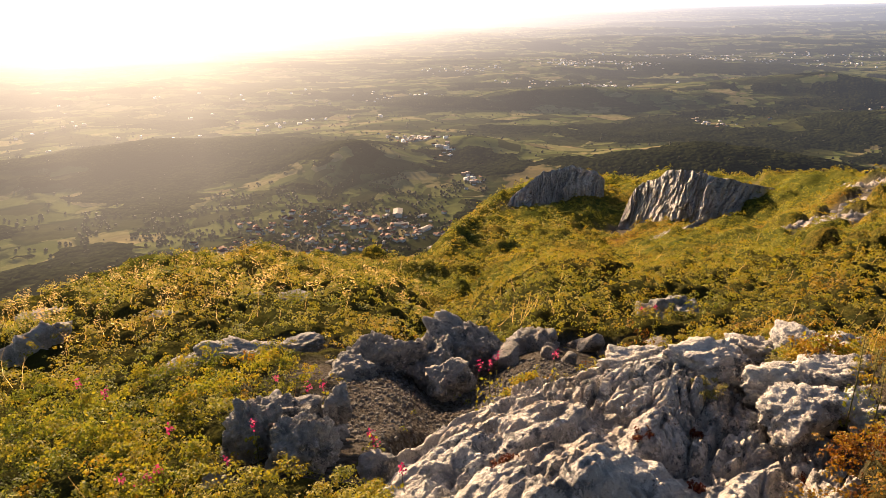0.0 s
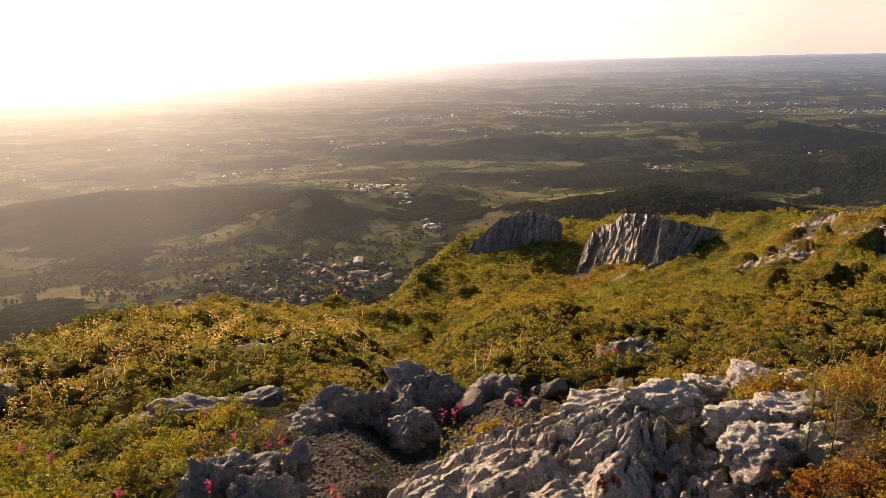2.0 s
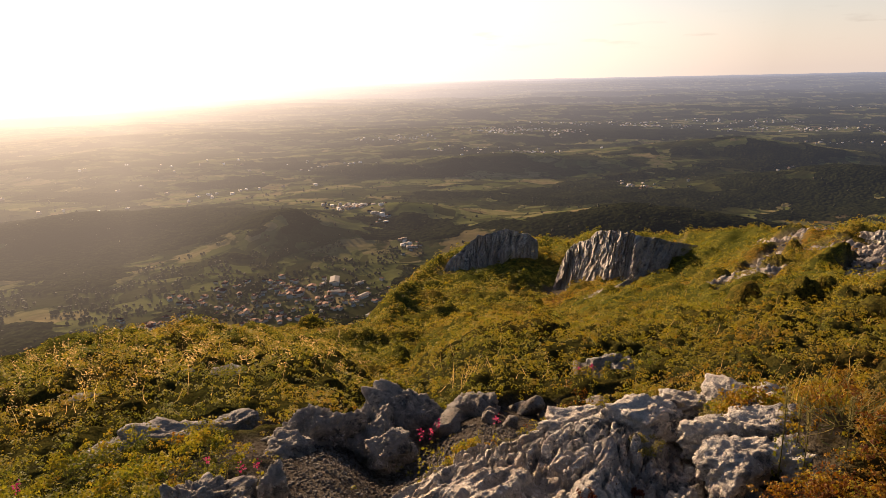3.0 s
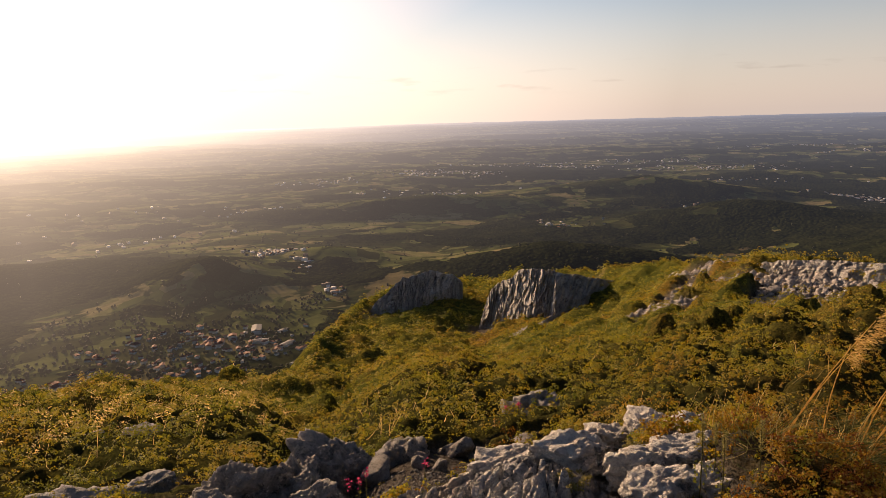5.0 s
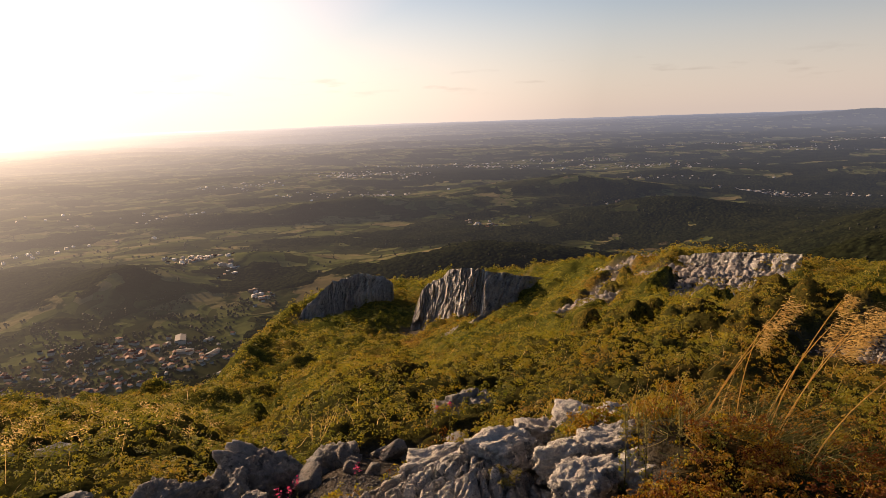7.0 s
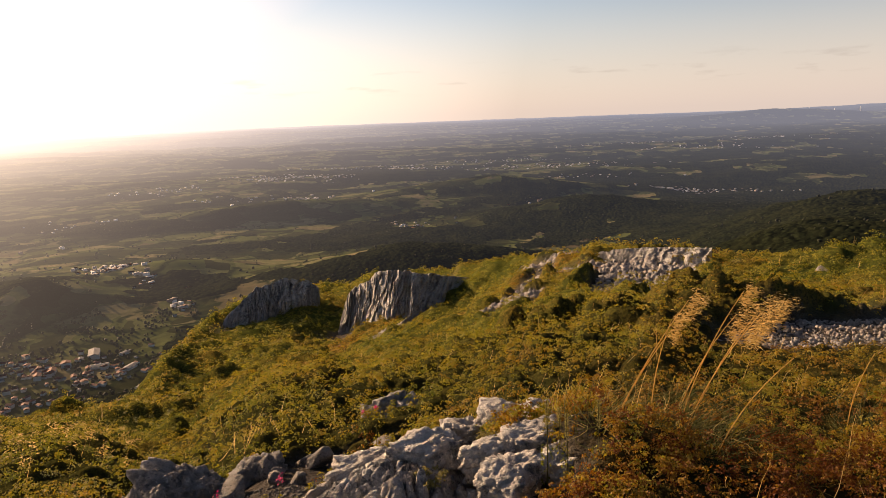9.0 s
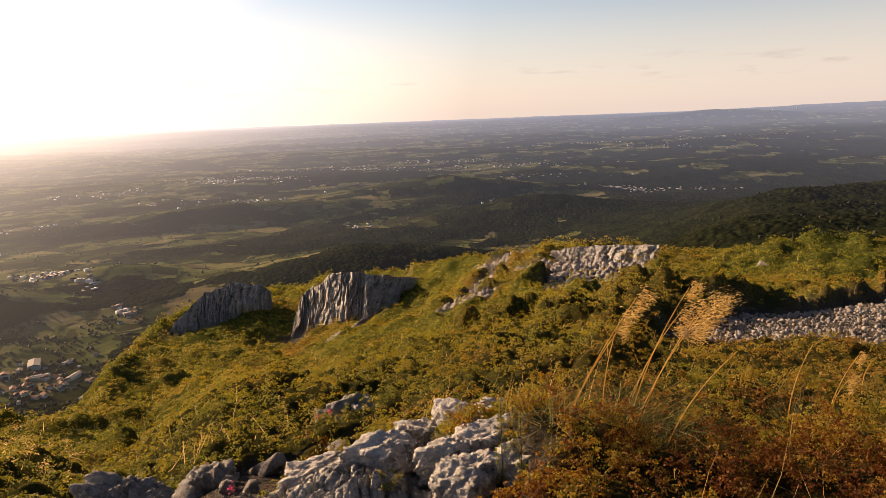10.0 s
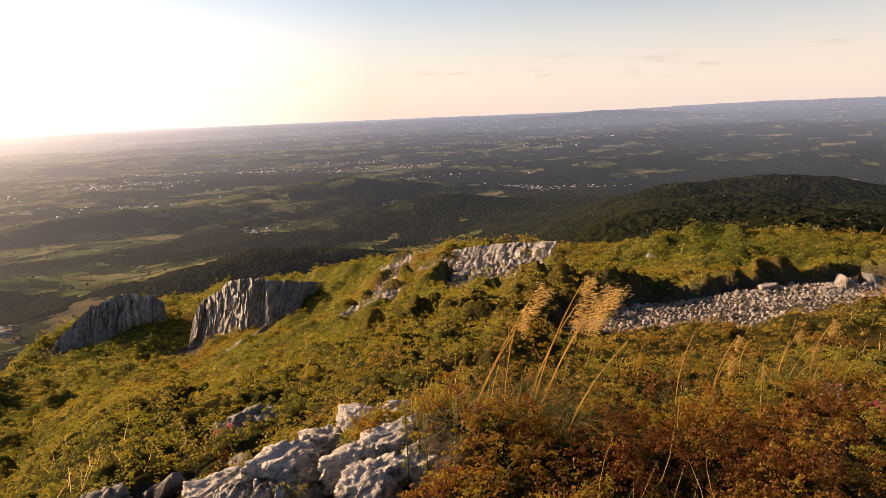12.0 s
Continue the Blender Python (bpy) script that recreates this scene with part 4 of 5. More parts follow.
lz = ground_z(lx, ly) + lc * (1.06 - 0.34 * rs.rand(n) ** 2) + (0.006 + 0.0012 * ld) * rs.normal(size=n) + 0.07 * (tall_tuft + 0.3) * np.clip(1 - (tuft / 0.45) ** 2, 0, 1) * (1 - smooth(6, 11, ld))
_, _, own = cells2((lx + 0.12 * perlin(lx * 1.3, ly * 1.3, 3)) / 0.75, (ly + 0.12 * perlin(lx * 1.3, ly * 1.3, 9)) / 0.75, 1)
tone = np.clip(scrub_tone(lx, ly) + 0.08 + (0.34 - 0.16 * smooth(6, 14, ld)) * (own - 0.5) - 0.22 * np.clip(lc, 0, 0.8) + 0.06 * rs.normal(size=n), 0, 1)
step = 0.03 + 0.004 * ld
slope = np.stack([-(canopy(lx + step, ly) - lc) / step, -(canopy(lx, ly + step) - lc) / step, np.ones(n)], -1)
slope /= np.linalg.norm(slope, axis=1, keepdims=True)
spread = rs.normal(size=(n, EACH, 3))
spread /= np.linalg.norm(spread, axis=2, keepdims=True)
spread[..., 2] = np.abs(spread[..., 2]) * 0.9 - 0.15
leaf_at = np.stack([lx, ly, lz], -1)[:, None] + spread * ((0.014 + 0.0026 * ld) * rs.uniform(0.6, 1.3, n))[:, None, None]
leaf_at, out = leaf_at.reshape(-1, 3), (0.6 * spread + 0.8 * slope[:, None]).reshape(-1, 3)
lsize = np.repeat(0.0052 + 0.00115 * ld - 0.00012 * np.maximum(0, ld - 9), EACH) * rs.uniform(0.6, 1.4, n * EACH)
scrub_me = leaf_cloud("scrub", *leaf_at.T, lsize, np.repeat(tone, EACH), 3, out=out)
scrub_me.materials.append(LEAF)
tagged(new("scrub", scrub_me), "low evergreen scrub, yellow-green to rust, covering the hillside", "scrub", kind="stuff")

# ---------------------------------------------------------------- village below
WALL = Mat("whitewash", 0.9)
WALL.colour(WALL.mix(WALL.noise(WALL.coords(), 0.4, 4), (0.66, 0.63, 0.58), (0.46, 0.42, 0.37)))
ROOF = Mat("clay roof", 0.9)
ROOF.colour(ROOF.mix(ROOF.noise(ROOF.coords(), 0.7, 4), (0.32, 0.17, 0.11), (0.24, 0.14, 0.10)))


PALE = Mat("pale roof", 0.8)
PALE.colour(PALE.mix(PALE.noise(PALE.coords(), 0.5, 4), (0.26, 0.245, 0.225), (0.19, 0.175, 0.16)))


def house_template(w, l, h, pitch, roof=None):
    bm = bmesh.new()
    bmesh.ops.create_cube(bm, size=1)
    bmesh.ops.scale(bm, vec=(w, l, h + 3), verts=bm.verts)
    bmesh.ops.translate(bm, vec=(0, 0, h / 2 - 1.5), verts=bm.verts)
    me = bpy.data.meshes.new("house")
    bm.to_mesh(me)
    bm.free()
    body = part("house", me, WALL.m)
    o = 0.4
    v = [(-w / 2 - o, -l / 2 - o, h), (w / 2 + o, -l / 2 - o, h), (w / 2 + o, l / 2 + o, h), (-w / 2 - o, l / 2 + o, h), (0, -l / 2 - o, h + pitch), (0, l / 2 + o, h + pitch)]
    me = bpy.data.meshes.new("roof")
    me.from_pydata([(a, b, c + 0.05) for a, b, c in v], [], [(0, 1, 4), (1, 2, 5, 4), (2, 3, 5), (3, 0, 4, 5), (0, 3, 2, 1)])
    part("roof", me, PALE.m if roof else ROOF.m, body, roof or "clay tile roof")
    return tagged(body, "whitewashed shed with a pale roof in the valley" if roof else "small whitewashed house with a clay tile roof in the valley", "house", "houses in the valley")


TEMPLATES = [house_template(*a) for a in [(8, 11, 5.5, 2.0), (9, 14, 4.0, 2.2), (11, 10, 6.5, 2.0), (7, 9, 3.5, 1.6, "pale sheet roof"), (14, 30, 5.0, 1.6, "pale sheet roof")]]
rs = np.random.RandomState(44)
for a0, r0, sa, sr, n in [(-15, 905, 2.6, 40, 44), (-8, 935, 3.2, 42, 64), (-3, 905, 2.4, 40, 38), (-19, 868, 2.6, 22, 22), (-10, 850, 4.5, 22, 26), (-12, 985, 4.0, 26, 16), (-1.8, 1480, 1.3, 50, 26),
                          (0.6, 1340, 0.6, 40, 10), (2.6, 1180, 0.8, 45, 10), (24, 1900, 2, 60, 12), (33, 2100, 1.5, 60, 12)]:
    street = rs.uniform(0, 180)
    for _ in range(n):
        a, r = rs.normal(a0, sa), rs.normal(r0, sr)
        x, y, z, k = place_far(np.array([a]), np.array([r]))
        s = rs.uniform(0.45, 0.75) * float(k[0])
        copy_thing(TEMPLATES[rs.choice(5, p=[0.38, 0.31, 0.16, 0.12, 0.03])], pose(float(x[0]), float(y[0]), float(z[0]), 0, 0, street + rs.choice([0, 90]) + rs.normal(0, 12)) @ Matrix.Scale(s, 4))
for i, t in enumerate(TEMPLATES):
    x, y, z, k = place_far(np.array([-8.0 + i]), np.array([930.0 + 15 * i]))
    t.location = (float(x[0]), float(y[0]), float(z[0]))


# ---------------------------------------------------------------- trees, hedges and far towns
def crowns(x, y, z, size, tall, seed):
    n = len(x)
    v, f = ICO[1]
    r = np.random.RandomState(seed)
    k = len(v)
    p = v[None] * (1 + 0.35 * r.uniform(-1, 1, (n, k, 1)))
    p = p * np.stack([size, size, size * tall], -1)[:, None, :] + np.stack([x, y, z + size * tall * 0.75], -1)[:, None, :]
    return mesh_from("trees", p.reshape(-1, 3), (f[None] + k * np.arange(n)[:, None, None]).reshape(-1, 3), False)


FOLIAGE = Mat("tree foliage", 0.9)
frnd = FOLIAGE.node("NewGeometry").outputs["Random Per Island"]
FOLIAGE.colour(FOLIAGE.ramp(frnd, [(0.0, (0.012, 0.016, 0.007)), (0.5, (0.019, 0.023, 0.010)), (0.85, (0.030, 0.032, 0.013)), (1.0, (0.040, 0.035, 0.016))]))
rs = np.random.RandomState(90)
N = 36000
ta, tR = rs.uniform(-44, 78, N), np.sqrt(rs.uniform(120 ** 2, 2400 ** 2, N))
tR = np.where(rs.rand(N) < 0.35, np.exp(rs.uniform(math.log(120), math.log(1200), N)), tR)
tw = wood(ta, tR)
tx, ty = tR * np.sin(np.radians(ta)), tR * np.cos(np.radians(ta))
e1, e2, _ = cells2(tx / 110, ty / 110, 31)
chance = np.where(tw > 0.4, np.where(tR < 620, 0.55, 0.10), np.where(e2 - e1 < 0.06, 0.8, 0.015 + 0.25 * (fbm(tx / 60, ty / 60, 4.4, 2) > 0.45)))
village = np.exp(-(((ta + 10) / 9) ** 2 + ((tR - 935) / 90) ** 2))
chance = np.maximum(chance, 0.75 * village) * smooth(130, 420, tR)
keep = rs.rand(N) < chance
ta, tR, tw = ta[keep], tR[keep], tw[keep]
# gardens and lanes of the village, thick with trees
va, vr = rs.uniform(-30, 4, 5200), rs.uniform(740, 1180, 5200)
vx, vy = vr * np.sin(np.radians(va)), vr * np.cos(np.radians(va))
keep = (fbm(vx / 55, vy / 38, 7.7, 4) > 0.02) & (rs.rand(5200) < 0.75)
ta, tR, tw = np.concatenate([ta, va[keep]]), np.concatenate([tR, vr[keep]]), np.concatenate([tw, 0 * va[keep]])
X, Y, Z, K = place_far(ta, tR, tw * 2.5)
tsize = 1.0 * 2.9 ** rs.rand(len(ta)) * K * (0.6 + 0.4 * smooth(150, 500, tR))
me = crowns(X, Y, Z, tsize, rs.uniform(0.8, 1.25, len(ta)), 4)
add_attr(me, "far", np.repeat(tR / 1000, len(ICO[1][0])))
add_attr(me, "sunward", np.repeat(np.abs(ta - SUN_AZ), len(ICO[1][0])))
# far trees glow with the same painted haze
me.materials.append(add_haze_glow(FOLIAGE, FOLIAGE.attr("far")))
tagged(new("backdrop_trees", me), "dark green trees in woods and hedges across the valley", "trees", kind="stuff")


town_wall = Mat("far whitewash", 0.9)
town_wall.colour(town_wall.ramp(town_wall.node("NewGeometry").outputs["Random Per Island"], [(0.0, (0.18, 0.12, 0.09)), (0.45, (0.32, 0.29, 0.26)), (1.0, (0.66, 0.63, 0.60))]))
# town walls get painted haze too: they glow more with distance
TOWN = add_haze_glow(town_wall, town_wall.attr("far"))


def town(name, clusters, seed, label):
    r = np.random.RandomState(seed)
    vs, fs, far, off = [], [], [], []
    box = np.array([(-1, -1, 0), (1, -1, 0), (1, 1, 0), (-1, 1, 0), (-1, -1, 1), (1, -1, 1), (1, 1, 1), (-1, 1, 1)], float)
    quads = np.array([(0, 1, 5, 4), (1, 2, 6, 5), (2, 3, 7, 6), (3, 0, 4, 7), (4, 5, 6, 7)])
    for a0, r0, sa, sr, n in clusters:
        aa, rr = r.normal(a0, sa, n), r.normal(r0, sr, n)
        X, Y, Z, K = place_far(aa, rr)
        far.append(np.repeat(rr / 1000, 8))
        off.append(np.repeat(np.abs(aa - SUN_AZ), 8))
        for x, y, z, k in zip(X, Y, Z, K):
            w, l, h, t = r.uniform(2.2, 4.5), r.uniform(2.5, 6), r.uniform(3, 6), r.uniform(0, 3.14)
            p = box * np.array([w, l, h]) * k
            p = np.stack([p[:, 0] * math.cos(t) - p[:, 1] * math.sin(t) + x, p[:, 0] * math.sin(t) + p[:, 1] * math.cos(t) + y, p[:, 2] + z], -1)
            fs.append(quads + 8 * len(vs))
            vs.append(p)
    me = mesh_from(name, np.concatenate(vs), np.concatenate(fs), False)
    add_attr(me, "far", np.concatenate(far))
    add_attr(me, "sunward", np.concatenate(off))
    me.materials.append(TOWN)
    tagged(new(name, me), label, "town", kind="stuff")


town("far_town", [(11, 3600, 2.2, 130, 120), (16, 3500, 1.5, 60, 40), (8, 2700, 2.5, 60, 26), (13, 2650, 2, 50, 26), (2, 3300, 1.5, 80, 36), (19, 4300, 3, 90, 70), (26, 4100, 4, 70, 70), (36, 3900, 4, 90, 80), (31, 4600, 4, 90, 60)], 5, "white houses of towns scattered over the hazy plain")
town("far_town", [(45, 2650, 1.6, 45, 80), (50, 2700, 1.8, 30, 36), (22, 1900, 1, 30, 10), (34, 2200, 0.7, 30, 10), (38, 3100, 3, 50, 34), (52, 6500, 3, 160, 70), (48, 5200, 3, 130, 60), (41, 6000, 3, 200, 60)], 6, "white houses of towns below the wooded plateau")
town("far_town", [(-22, 1800, 5, 60, 8), (-30, 2100, 5, 60, 12), (-12, 1950, 4, 60, 14), (-18, 2600, 6, 90, 18), (-4, 2400, 3, 60, 20), (-1.8, 1490, 0.9, 30, 34), (0.4, 1350, 0.4, 30, 12), (2.4, 1190, 0.5, 25, 10)], 7, "white houses of hamlets in the sunlit haze")


# ---------------------------------------------------------------- plants close by
def slab_top(x, y):
    u, v = (x - 0.84) * cs + (y - 2.74) * sn, -(x - 0.84) * sn + (y - 2.74) * cs
    return float(slab_height(np.array([u]), np.array([v]))[0]) - float(slab_fall(x, y)) - 0.54 + 0.20 * (x - 0.84) - 0.30 * (y - 2.74)


def blades(name, roots, tips, width, bend=0.15, seed=1, steps=4):
    """Narrow bent strips from roots to tips as one mesh."""
    roots, tips, rs = np.asarray(roots, float), np.asarray(tips, float), np.random.RandomState(seed)
    n = len(roots)
    width = np.broadcast_to(width, (n,))
    side = np.cross(tips - roots, rs.normal(size=(n, 3)))
    side /= np.linalg.norm(side, axis=1, keepdims=True) + 1e-9
    sag = np.cross(side, tips - roots) * bend * rs.uniform(-1, 1, (n, 1))
    v = []
    for i in range(steps + 1):
        t = i / steps
        p = roots * (1 - t) + tips * t + sag * (4 * t * (1 - t))
        w = (width * (1 - 0.85 * t) * 0.5)[:, None]
        v += [p - side * w, p + side * w]
    v = np.stack(v, 1)
    f = np.array([(2 * i, 2 * i + 1, 2 * i + 3, 2 * i + 2) for i in range(steps)])
    k = 2 * (steps + 1)
    return mesh_from(name, v.reshape(-1, 3), (f[None] + k * np.arange(n)[:, None, None]).reshape(-1, 4))


def tube(name, points, radius, sides=6):
    """A round tapering stem through the points."""
    pts = np.asarray(points, float)
    n = len(pts)
    way = np.gradient(pts, axis=0)
    way /= np.linalg.norm(way, axis=1, keepdims=True)
    a = np.cross(way, np.array([0.3, 0.9, 0.2]))
    a /= np.linalg.norm(a, axis=1, keepdims=True)
    b = np.cross(way, a)
    ang = np.arange(sides) * 2 * math.pi / sides
    r = np.linspace(radius, radius * 0.45, n)[:, None, None]
    v = pts[:, None] + r * (np.cos(ang)[None, :, None] * a[:, None] + np.sin(ang)[None, :, None] * b[:, None])
    f = [(i * sides + j, i * sides + (j + 1) % sides, (i + 1) * sides + (j + 1) % sides, (i + 1) * sides + j) for i in range(n - 1) for j in range(sides)]
    return mesh_from(name, v.reshape(-1, 3), f)


def island_material(name, stops, share, rough=0.7):
    m = Mat(name, rough)
    m.p.inputs["Specular IOR Level"].default_value = 0.15
    col = m.ramp(m.node("NewGeometry").outputs["Random Per Island"], stops)
    m.colour(col)
    return m.translucent(col, share).m


STRAW = island_material("straw", [(0.0, (0.46, 0.30, 0.09)), (0.5, (0.62, 0.42, 0.14)), (1.0, (0.76, 0.56, 0.24))], 0.65)
BLADE = island_material("grass blades", [(0.0, (0.04, 0.055, 0.014)), (0.7, (0.11, 0.105, 0.030)), (1.0, (0.32, 0.25, 0.09))], 0.4)
PETAL = island_material("pink petals", [(0.0, (0.40, 0.02, 0.10)), (0.6, (0.52, 0.05, 0.16)), (1.0, (0.62, 0.14, 0.24))], 0.4)
STEM = island_material("green stems", [(0.0, (0.05, 0.06, 0.02)), (1.0, (0.12, 0.10, 0.03))], 0.2)
BARK = Mat("bark", 0.9)
BARK.colour(BARK.mix(BARK.noise(BARK.coords(), 20.0, 4), (0.09, 0.065, 0.045), (0.04, 0.03, 0.022)))
SEDUM = island_material("red stonecrop", [(0.0, (0.06, 0.010, 0.008)), (0.6, (0.13, 0.028, 0.014)), (1.0, (0.18, 0.075, 0.02))], 0.25)
MOSS = island_material("dry moss", [(0.0, (0.16, 0.14, 0.04)), (0.5, (0.30, 0.26, 0.08)), (1.0, (0.42, 0.36, 0.13))], 0.3)
WIND = np.array([0.78, -0.55, 0.0])


def dome(rs, n, rx, ry, rz):
    """Points in the outer half of a dome."""
    p = rs.normal(size=(n, 3))
    p /= np.linalg.norm(p, axis=1, keepdims=True)
    p[:, 2] = np.abs(p[:, 2])
    lump = 1 + 0.30 * fbm(p[:, 0] * 2.2 + rx * 50, p[:, 1] * 2.2 + ry * 50, p[:, 2] * 2.2, 2)
    return p * (lump * rs.uniform(0.55, 1.0, n) ** 0.5)[:, None] * np.array([rx, ry, rz])


def shrub(x, y, rx, ry, rz, n, leaf, tone, spread, seed, label, z=None, material=None, name="shrub", category="shrub"):
    rs = np.random.RandomState(seed)
    root = tagged(new(name), label, category)
    root.location = (x, y, ground_at(x, y) if z is None else z)
    each = 9
    n = n // each
    clumps = dome(rs, max(6, n // 11), rx, ry, rz)
    own = rs.randint(len(clumps), size=n)
    c = clumps[own] + rs.normal(0, 0.12 * min(rx, 0.24), (n, 3)) * np.array([1, 1, 0.7])
    way = rs.normal(size=(n, each, 3))
    way /= np.linalg.norm(way, axis=2, keepdims=True)
    way[..., 2] = np.abs(way[..., 2]) - 0.2
    p = (c[:, None] + way * (leaf * 1.9)).reshape(-1, 3)
    t = np.repeat(np.clip(tone + 2.2 * spread * rs.normal(size=len(clumps))[own] + 0.6 * spread * rs.normal(size=n), 0, 1), each)
    me = leaf_cloud("leaves", p[:, 0], p[:, 1], p[:, 2], leaf * rs.uniform(0.6, 1.4, n * each), t, seed, out=way.reshape(-1, 3))
    part("leaves", me, material or LEAF, root)
    tips = dome(rs, 26 if rx > 0.19 else 8, rx * 0.85, ry * 0.85, rz * 0.9)
    part("twigs", blades("twigs", tips * np.array([0.15, 0.15, 0.0]) - np.array([0, 0, 0.02]), tips, 0.006 if rx > 0.19 else 0.002, 0.1, seed), BARK.m, root, "thin brown twigs")
    return root


# green and yellow-green bushes on the sunny side, rusty ones behind the outcrop
for i, (x, y, rx, rz, n, tone, label) in enumerate([
    (-1.75, 2.75, 0.34, 0.24, 2600, 0.26, "bright yellow-green evergreen bush in the low sun"),
    (-1.35, 2.40, 0.30, 0.22, 2200, 0.24, "bright green evergreen bush in the low sun"),
    (-2.15, 3.20, 0.40, 0.30, 2600, 0.12, "dark green evergreen bush on the slope"),
    (-1.45, 3.30, 0.36, 0.24, 2400, 0.22, "green evergreen bush beside grey boulders"),
    (-2.60, 3.70, 0.45, 0.32, 2400, 0.08, "dark green evergreen bush with shaded hollows"),
    (-1.95, 4.10, 0.40, 0.26, 2000, 0.20, "green evergreen bush below flat rocks"),
    (-1.25, 3.90, 0.34, 0.22, 1800, 0.28, "yellow-green evergreen bush beside a boulder"),
    (-3.10, 4.60, 0.45, 0.30, 1800, 0.16, "green evergreen bush on the brow"),
    (-1.15, 2.15, 0.22, 0.16, 1600, 0.30, "yellow-green bush with pink flowers in it"),
    (1.86, 2.14, 0.32, 0.13, 2600, 0.66, "rust-orange low bush beside the pale outcrop"),
    (2.22, 2.25, 0.36, 0.16, 2600, 0.60, "golden-brown low bush in the low sun"),
    (2.45, 2.50, 0.32, 0.24, 2200, 0.60, "olive and rust low bush among dry grass"),
    (2.55, 1.85, 0.36, 0.26, 2600, 0.85, "dark rust-red low bush in half shade"),
    (3.05, 1.75, 0.42, 0.26, 2400, 0.78, "rust-brown low bush in half shade"),
    (3.10, 2.20, 0.38, 0.24, 2200, 0.88, "rust-red low bush under tall grass"),
    (3.60, 1.95, 0.42, 0.28, 2200, 0.70, "golden-brown low bush in dry grass"),
    (3.75, 2.75, 0.45, 0.26, 2000, 0.40, "olive green low bush behind tall grass"),
    (4.40, 2.10, 0.45, 0.28, 1900, 0.45, "olive low bush beside a tussock"),
    (2.15, 1.75, 0.30, 0.18, 2200, 0.62, "golden olive low bush near the outcrop"),
    (2.10, 3.22, 0.24, 0.10, 1400, 0.42, "low olive and yellow tuft between pale rocks"),
    (2.42, 3.22, 0.26, 0.13, 1500, 0.55, "low golden tuft between pale rocks"),
    (2.36, 2.92, 0.28, 0.14, 1600, 0.50, "low olive tuft among dry grass"),
    (2.75, 3.35, 0.30, 0.15, 1600, 0.60, "low rusty tuft beside a pale rock"),
    (1.42, 3.72, 0.26, 0.12, 1500, 0.45, "low olive bush behind the outcrop"),
    (0.55, 3.72, 0.20, 0.10, 1200, 0.40, "low green tuft beside the outcrop"),
    (0.30, 3.45, 0.18, 0.09, 1100, 0.42, "low green tuft with pink flowers beside the outcrop"),
    (3.20, 1.30, 0.36, 0.26, 2400, 0.80, "rust-red low bush in half shade"),
    (3.60, 1.25, 0.40, 0.28, 2400, 0.62, "golden-brown low bush in the low sun"),
    (3.95, 1.55, 0.42, 0.30, 2400, 0.74, "rust-orange low bush with dark hollows"),
    (4.35, 1.20, 0.42, 0.26, 2200, 0.52, "olive and gold low bush in the low sun"),
    (4.75, 1.65, 0.45, 0.28, 2200, 0.70, "rust-brown low bush with dark hollows"),
    (4.05, 2.10, 0.40, 0.26, 2000, 0.80, "dark rust-red low bush under tall grass"),
    (5.25, 1.35, 0.48, 0.28, 2000, 0.46, "olive low bush beside pale stones"),
    (5.10, 2.10, 0.42, 0.24, 1900, 0.30, "green low bush beside a tussock"),
    (5.90, 1.90, 0.50, 0.28, 1900, 0.34, "green low bush beside pale stones"),
    (6.40, 2.60, 0.55, 0.30, 1900, 0.30, "dark green low bush before a stony strip"),
    (2.90, 1.30, 0.30, 0.20, 2200, 0.66, "golden-brown low bush in half shade"),
    (4.60, 3.60, 0.50, 0.30, 1800, 0.28, "green evergreen bush before a stony strip"),
    (5.60, 3.30, 0.50, 0.30, 1700, 0.30, "green evergreen bush before a stony strip"),
    (3.60, 4.30, 0.50, 0.28, 1700, 0.45, "olive evergreen bush on the slope"),
]):
    shrub(x, y, rx, rx * 0.85, rz * 1.35, int(n * (3.2 if x > 1.5 and y < 2.8 else 2.2)), 0.0082 if x > 1.5 and y < 2.8 else 0.0105, min(tone + 0.10, 0.9), 0.07, 500 + i, label)

